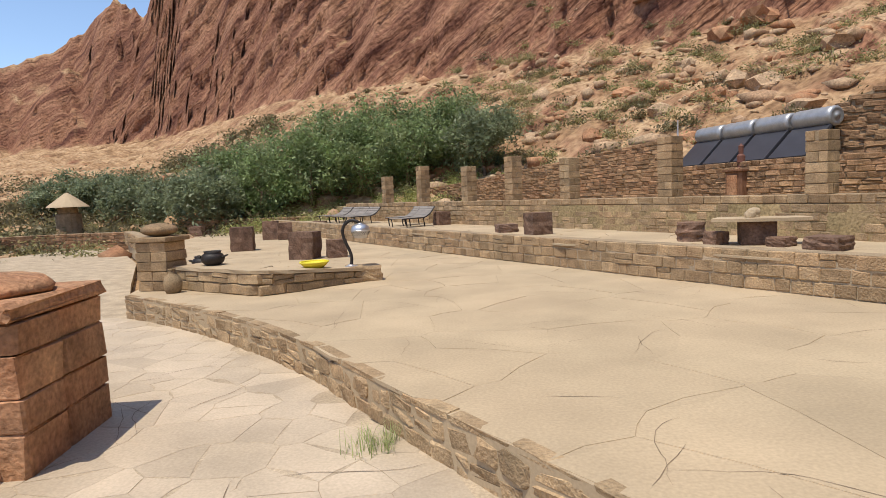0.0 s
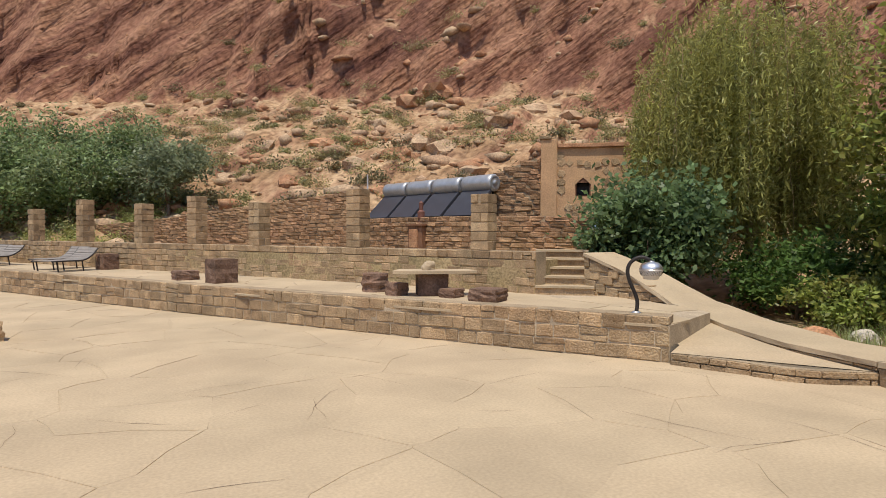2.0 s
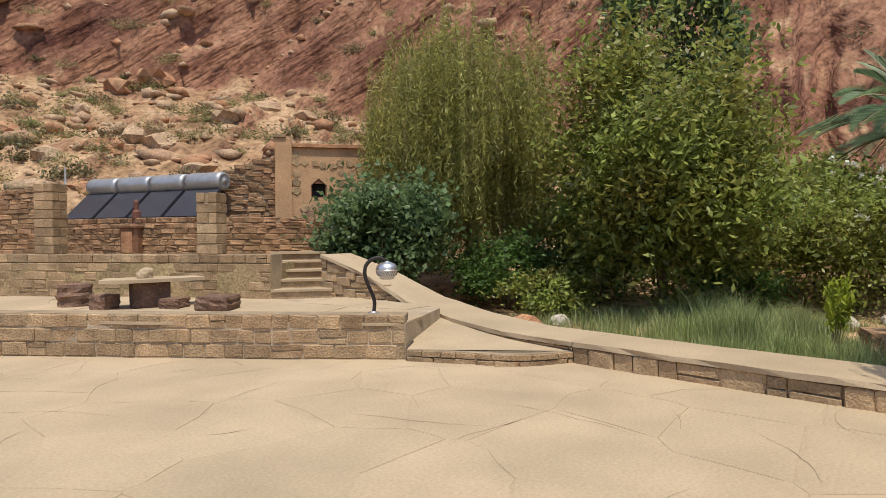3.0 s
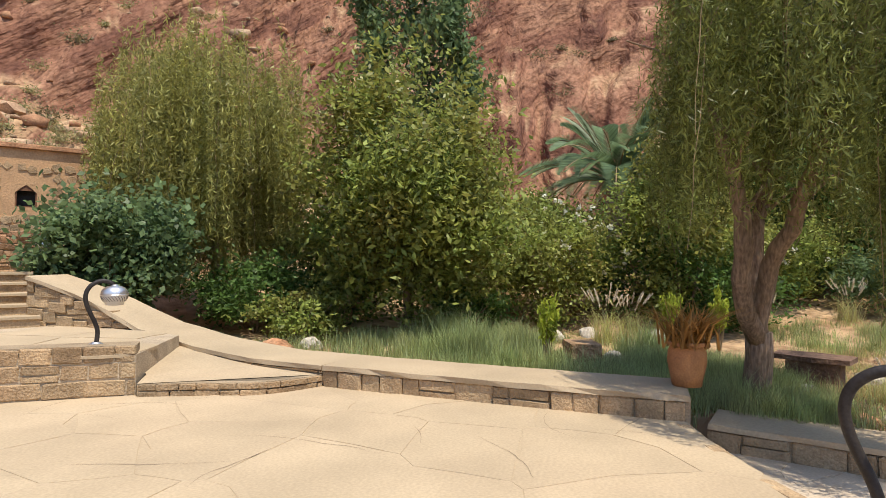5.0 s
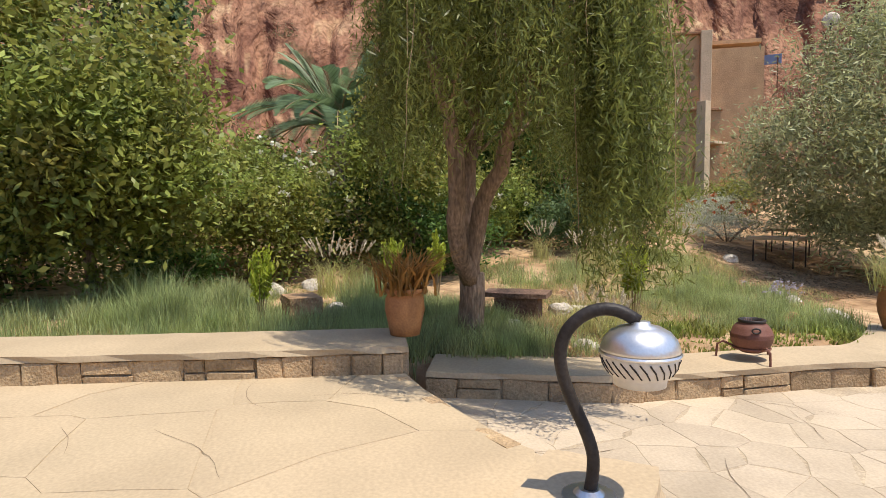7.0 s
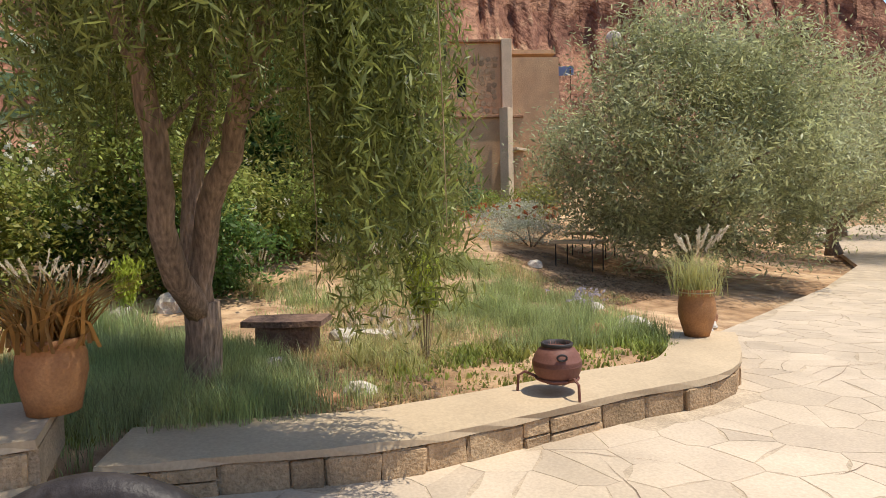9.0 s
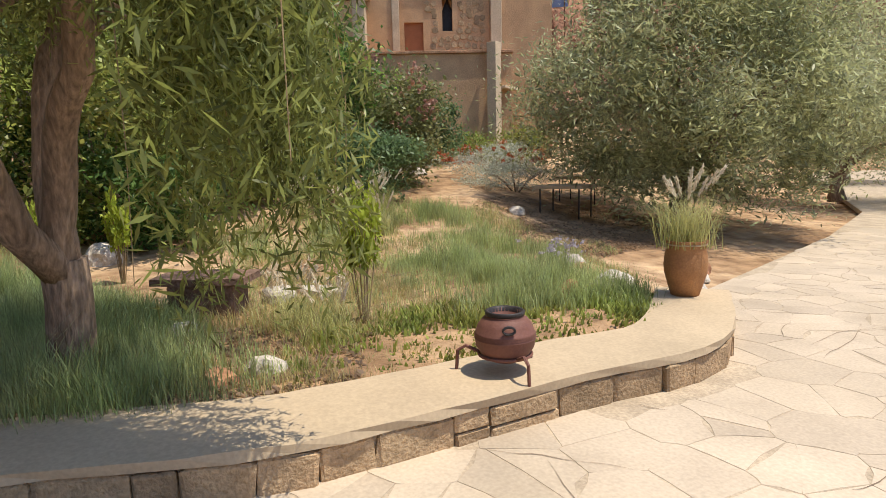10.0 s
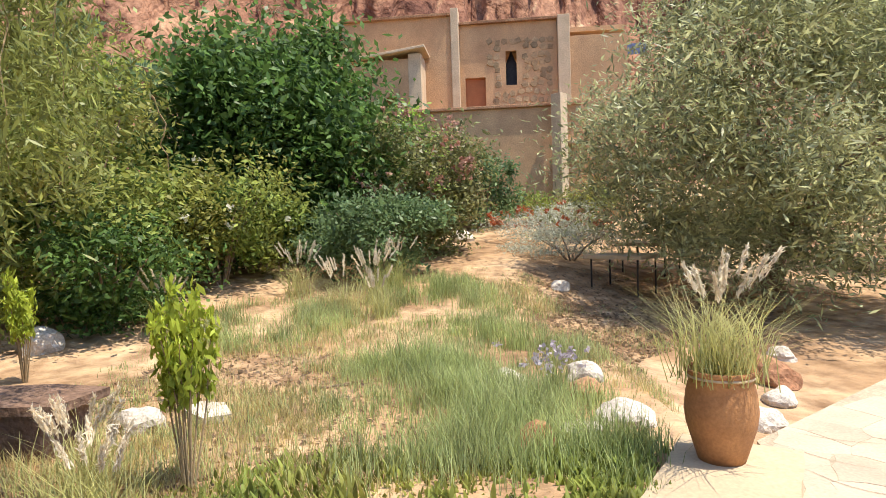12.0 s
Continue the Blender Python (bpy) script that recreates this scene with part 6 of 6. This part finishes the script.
def grass(name, label, areas, mat, seed, height, width=0.006, blades=13):
    """Tufts strewn over elliptical areas (x, y, rx, ry, number), thinner towards their edges."""
    rng = np.random.default_rng(seed)
    cs, hs = [], []
    for x, y, rx, ry, n in areas:
        a, r = rng.uniform(0, 2 * np.pi, n), rng.random(n) ** 0.6
        px, py = x + np.cos(a) * r * rx, y + np.sin(a) * r * ry
        h0 = relief(px, py)
        drift = fbm(px * 1.3 + 5, py * 1.3 + 9, 0 * px, 4)
        ok = (h0 > -0.3) & (rng.random(n) < np.clip((drift - 0.36) * 7, 0.12, 1))
        cs.append(np.stack([px, py, h0 - 0.02], 1)[ok])
        hs.append((height * (1.15 - 0.6 * r) * rng.uniform(0.5, 1.25, n) * np.clip(0.35 + 1.5 * drift, 0.6, 1.5))[ok])
    v, f = tuft(np.vstack(cs), np.concatenate(hs), blades, width, 0.55, rng)
    ob = new(name, mesh_from(name, v, f, mat))
    tagged(ob, label, "grass", kind="stuff")


grass("grass", "soft green garden grass", [(8.7, -4.9, 0.8, 0.8, 700), (7.5, -4.8, 0.7, 0.8, 220), (9.6, -5.2, 1.0, 0.8, 500), (9.4, 3.4, 2.2, 2.6, 2600), (8.4, 1.2, 1.3, 1.5, 700), (9.2, -0.6, 1.6, 1.0, 900), (8.0, -1.3, 1.5, 0.8, 1100),
                                            (12.6, -3.9, 1.2, 1.2, 500), (11.0, 2.0, 1.5, 1.2, 700), (13.0, -6.3, 1.6, 1.0, 600), (7.3, -5.6, 0.5, 0.6, 90), (8.4, 6.6, 0.9, 1.6, 600), (10.6, -6.6, 1.4, 0.8, 400), (7.6, -0.9, 1.1, 1.0, 600), (7.3, -1.9, 0.9, 0.7, 200), (8.0, -5.4, 1.0, 0.9, 400)], L_GRASS, 91, 0.31)
grass("low_grass", "thin low grass over the dry garden soil", [(10.5, -4.5, 3.0, 2.4, 1600), (8.6, -3.2, 1.9, 1.5, 500), (12.0, -7.2, 3.0, 1.6, 1500), (9.0, -7.2, 1.4, 1.2, 500), (10.5, 0.8, 2.2, 1.6, 1200)], L_GRASS, 95, 0.13, 0.006, 8)
grass("tall_grass", "tall soft bluish grass leaning behind the wall", [(8.9, 2.3, 0.8, 0.9, 420), (9.7, 1.9, 0.8, 0.7, 340), (10.4, 3.0, 1.0, 0.9, 340), (8.7, 4.2, 0.8, 0.9, 300), (10.6, -0.4, 0.7, 0.6, 200)], L_TALL, 96, 0.55, 0.007, 14)
grass("dry_grass", "dry straw-coloured grass", [(9.6, -3.6, 2.2, 1.6, 900), (8.2, -2.4, 1.2, 0.9, 420), (11.5, -4.5, 2.0, 1.6, 800), (10.6, 0.6, 1.8, 1.0, 500), (9.0, -6.8, 1.2, 1.0, 300), (12, -7.6, 2.5, 1.2, 700), (7.0, -3.3, 0.6, 1.5, 520), (7.6, -2.4, 0.9, 0.8, 320), (8.4, -4.2, 1.2, 1.4, 500)], L_STRAW, 92, 0.13, 0.005, 10)
grass("weeds", "low leafy weeds along the garden wall", [(6.85, -4.3, 0.45, 1.4, 520), (7.2, -5.5, 0.6, 0.6, 420), (7.2, -3.0, 0.6, 1.0, 200), (7.0, -4.9, 0.7, 0.8, 500), (7.3, 1.5, 0.5, 2.5, 700), (7.4, -3.9, 0.7, 0.8, 350), (8.0, 4.6, 0.6, 1.2, 400)], L_CITRUS, 93, 0.11, 0.03, 6)


def litter(name, label, areas, mat, seed, size):
    """Fallen leaves lying flat on the ground in elliptical areas (x, y, rx, ry, number)."""
    rng = np.random.default_rng(seed)
    cs = []
    for x, y, rx, ry, n in areas:
        a, r = rng.uniform(0, 2 * np.pi, n), rng.random(n) ** 0.55
        px, py = x + np.cos(a) * r * rx, y + np.sin(a) * r * ry
        h0 = relief(px, py)
        cs.append(np.stack([px, py, h0 + 0.008 + 0.012 * rng.random(n)], 1)[h0 > -0.3])
    v, f = leaf_quads(np.vstack(cs), size, aspect=0.5, rng=rng, lit=2.5)
    tagged(new(name, mesh_from(name, v, f, mat)), label, "leaf litter", kind="stuff")


L_LITTER = leaf_material("fallen_leaf", (0.20, 0.13, 0.08), (0.28, 0.19, 0.11), 0.5)
litter("leaf_litter", "brown fallen leaves under the trees", [(11.5, -9.6, 3.2, 2.4, 9000), (10.0, -8.2, 2.0, 1.4, 3000), (7.3, -2.2, 1.0, 0.8, 1500), (9.5, -3.6, 2.2, 1.4, 2200)], L_LITTER, 97, 0.055)
tuft_ob = thing("wall_weed", "small dry weed growing from the wall foot", "weed", pose(-0.5, 3.86, -0.352))
v, f = tuft(rng.normal(size=(20, 3)) * np.array([0.07, 0.07, 0]), np.full(20, 0.15), 8, 0.005, 0.9, rng)
part("foliage", mesh_from("foliage", v, f, L_GRASS), L_GRASS, tuft_ob)

# ---- hillside planting ----
for i, (az, d, h, r) in enumerate([(-24, 33, 2.6, 1.6), (-21.5, 30, 2.8, 1.8), (-19, 33, 3.2, 1.9), (-16.5, 31, 3.3, 2.0), (-14, 33.5, 3.5, 2.0), (-12, 30.5, 3.5, 2.0), (-9.5, 33, 3.7, 2.1), (-7.5, 30.5, 3.6, 2.0), (-5, 33, 3.8, 2.1),
                                   (-3, 30.5, 3.6, 2.0), (-0.5, 32, 3.6, 2.0), (4.2, 29.5, 3.3, 1.9), (-29, 40, 2.6, 1.8), (-32, 42, 2.2, 1.7), (-27, 37, 2.4, 1.7), (1.8, 32, 3.2, 1.7)]):
    x, y = d * math.sin(radians(az)), d * math.cos(radians(az))
    z = on_ground(x, y) - 0.1
    mat = L_OLIVE2 if i in (0, 1, 11, 12, 13, 14) else L_POPLAR
    tree("orchard_tree", "leafy green orchard tree on the slope" if mat is L_POPLAR else "grey-green olive tree on the slope", "tree", (x, y, z), (x, y, z + h * 0.5), 0.1, (x, y, z + h * 0.55), (r, r, h * 0.5), 6500, 0.19, mat, 600 + i,
         aspect=0.45, clumps=45, shell=0.4, under=0.95, group="orchard trees")


def scatter_scrub(name, label, n, mat, seed, az0, az1, d0, d1, size):
    """Low round shrubs strewn over the slopes, one mesh."""
    rng = np.random.default_rng(seed)
    cs = []
    for _ in range(n):
        a, d = radians(rng.uniform(az0, az1)), rng.uniform(d0, d1)
        x, y = d * math.sin(a), d * math.cos(a)
        if abs(x) < 13 and y < 20 and y > -15:
            continue
        z = on_ground(x, y)
        r = size * rng.uniform(0.5, 1.4)
        k = 260
        p = rng.normal(size=(k, 3)) * np.array([0.5, 0.5, 0.38]) * r
        p[:, 2] = np.abs(p[:, 2])
        cs.append(p + np.array([x, y, z]))
    c = np.vstack(cs)
    v, f = leaf_quads(c, size * 0.22, 0, 0.45, rng=rng, lit=0.5)
    ob = new(name, mesh_from(name, v, f, mat))
    tagged(ob, label, "shrub", kind="stuff")


L_SAGE = leaf_material("sage_scrub", (0.20, 0.17, 0.09), (0.17, 0.155, 0.075), 0.4)
scatter_scrub("dry_scrub", "dry brown scrub dotted over the scree", 420, L_SCRUB, 95, -40, 62, 24, 52, 0.62)
scatter_scrub("green_scrub", "grey-green scrub dotted over the scree", 190, L_SAGE, 96, -42, 100, 25, 58, 0.7)
scatter_scrub("valley_scrub", "grey-green bushes along the valley", 160, L_SAGE, 97, -44, -14, 29, 60, 1.1)
for i, (az, d, r) in enumerate([(25, 42, 1.5), (27.5, 43, 1.7), (22, 38, 0.9), (30, 36, 1.0), (26, 33, 1.3), (28.5, 32, 1.2), (24, 31, 1.2), (20, 30, 1.0), (33, 34, 1.0), (17, 34, 0.9), (12, 36, 1.0), (36, 38, 1.3), (23, 27, 0.9), (27, 27, 1.1), (31, 28, 1.0), (14, 29, 0.8), (9, 33, 0.8), (40, 36, 1.1)]):
    x, y = d * math.sin(radians(az)), d * math.cos(radians(az))
    boulder("hillside_boulder", "red boulder resting on the scree" if i < 2 else "pale weathered boulder on the scree", x, y, on_ground(x, y) - 0.25 * r, r * 0.8, "redstone" if i < 2 or i % 3 == 0 else "scree_rock", 700 + i, 0.6, "hillside boulders", detail=2)


def scatter_rocks(name, label, n, mat, seed, az0, az1, d0, d1):
    """Loose angular stones strewn over the scree, one mesh."""
    rng = np.random.default_rng(seed)
    bm = bmesh.new()
    bmesh.ops.create_icosphere(bm, subdivisions=1, radius=1.0)
    base = np.array([v.co[:] for v in bm.verts])
    tri = np.array([[v.index for v in f.verts] for f in bm.faces])
    bm.free()
    vs, fs = [], []
    for k in range(n):
        a, d = radians(rng.uniform(az0, az1)), rng.uniform(d0, d1)
        x, y = d * math.sin(a), d * math.cos(a)
        if abs(x) < 12 and -15 < y < 20:
            continue
        r = 0.12 + 0.55 * rng.random() ** 3
        c = base * rng.uniform(0.6, 1.35, (len(base), 1)) * r * np.array([rng.uniform(0.8, 1.8), rng.uniform(0.7, 1.1), rng.uniform(0.35, 0.8)])
        t = rng.uniform(0, np.pi)
        c = c @ np.array([[math.cos(t), math.sin(t), 0], [-math.sin(t), math.cos(t), 0], [0, 0, 1]])
        fs.append(tri + len(base) * len(vs))
        vs.append(c + np.array([x, y, on_ground(x, y) + 0.1 * r]))
    tagged(new(name, mesh_from(name, np.vstack(vs), np.vstack(fs), mat)), label, "rocks", kind="stuff")


scatter_rocks("scree_stones", "pale loose stones strewn over the scree", 900, M["scree_rock"], 98, -30, 75, 23, 50)
scatter_rocks("red_stones", "reddish loose stones strewn over the scree", 500, M["redstone"], 99, -30, 75, 23, 55)
scatter_scrub("slope_grass", "yellow-green grass clumps below the orchard", 150, L_STRAWGREEN, 94, -20, 7, 26.5, 31, 0.45)


# ---- paving, laid last ----
flagstones(floor_u, upper, 0.95, 0.0, M["slab"], 801, joint=0.0025, jag=0.46, limit=260, near=(2.5, 4.0), tilt=0.0004, edge=0.002)
flagstones(floor_2, T2, 0.9, 0.4, M["slab"], 802, joint=0.004, jag=0.4, limit=60, near=(5.0, 7.0), tilt=0.0008, edge=0.003)
NEARPAVE = [(-7.5, 12.0), (-5.2, 9.0)] + smooth_line(E1).tolist()[1:] + EDGE + LOWR + [(7.6, -7.0), (8.0, -8.2), (9.6, -13), (10.2, -15), (3, -15), (-3, -6), (-5, 2), (-8, 8)]
flagstones(floor_l, NEARPAVE, 0.38, -0.33, M["paving"], 803, joint=0.004, jag=0.49, limit=300, near=(4.2, -4.5), tilt=0.0018, edge=0.002)


def cracks(name, label, region, n, z, seed, width):
    """Hairline cracks and chipped joints in the paving: thin dark jagged slivers."""
    rnd = random.Random(seed)
    xs, ys = [p[0] for p in region], [p[1] for p in region]
    vs, fs = [], []
    while n > 0:
        x, y = rnd.uniform(min(xs), max(xs)), rnd.uniform(min(ys), max(ys))
        n -= 1
        a, k = rnd.uniform(0, math.pi), rnd.randint(4, 12)
        pts = []
        for _ in range(k):
            if not inside(region, x, y):
                break
            pts.append((x, y))
            a += rnd.uniform(-0.28, 0.28)
            l = rnd.uniform(0.05, 0.16)
            x, y = x + math.cos(a) * l, y + math.sin(a) * l
        if len(pts) < 3:
            continue
        o = len(vs)
        m = len(pts)
        for i, (px, py) in enumerate(pts):
            w = width * math.sin(math.pi * (i + 0.4) / m) * rnd.uniform(0.5, 1.4)
            q = pts[min(i + 1, m - 1)], pts[max(i - 1, 0)]
            dx, dy = q[0][0] - q[1][0], q[0][1] - q[1][1]
            dl = math.hypot(dx, dy) or 1
            vs += [(px - dy / dl * w, py + dx / dl * w, z), (px + dy / dl * w, py - dx / dl * w, z)]
        fs += [[o + 2 * i, o + 2 * i + 1, o + 2 * i + 3, o + 2 * i + 2] for i in range(m - 1)]
    tagged(new(name, mesh_from(name, vs, fs, M["crack"])), label, "crack", kind="stuff")


M["crack"] = material("crack_dirt", (0.22, 0.16, 0.105), 1.0, 4, 0.3, 40, 0.2, 0.0)
cracks("terrace_cracks", "fine dark cracks across the terrace floor", upper, 420, 0.0025, 811, 0.0022)
cracks("paving_cracks", "dark chipped joints across the lower paving", NEARPAVE, 520, -0.3262, 812, 0.0028)
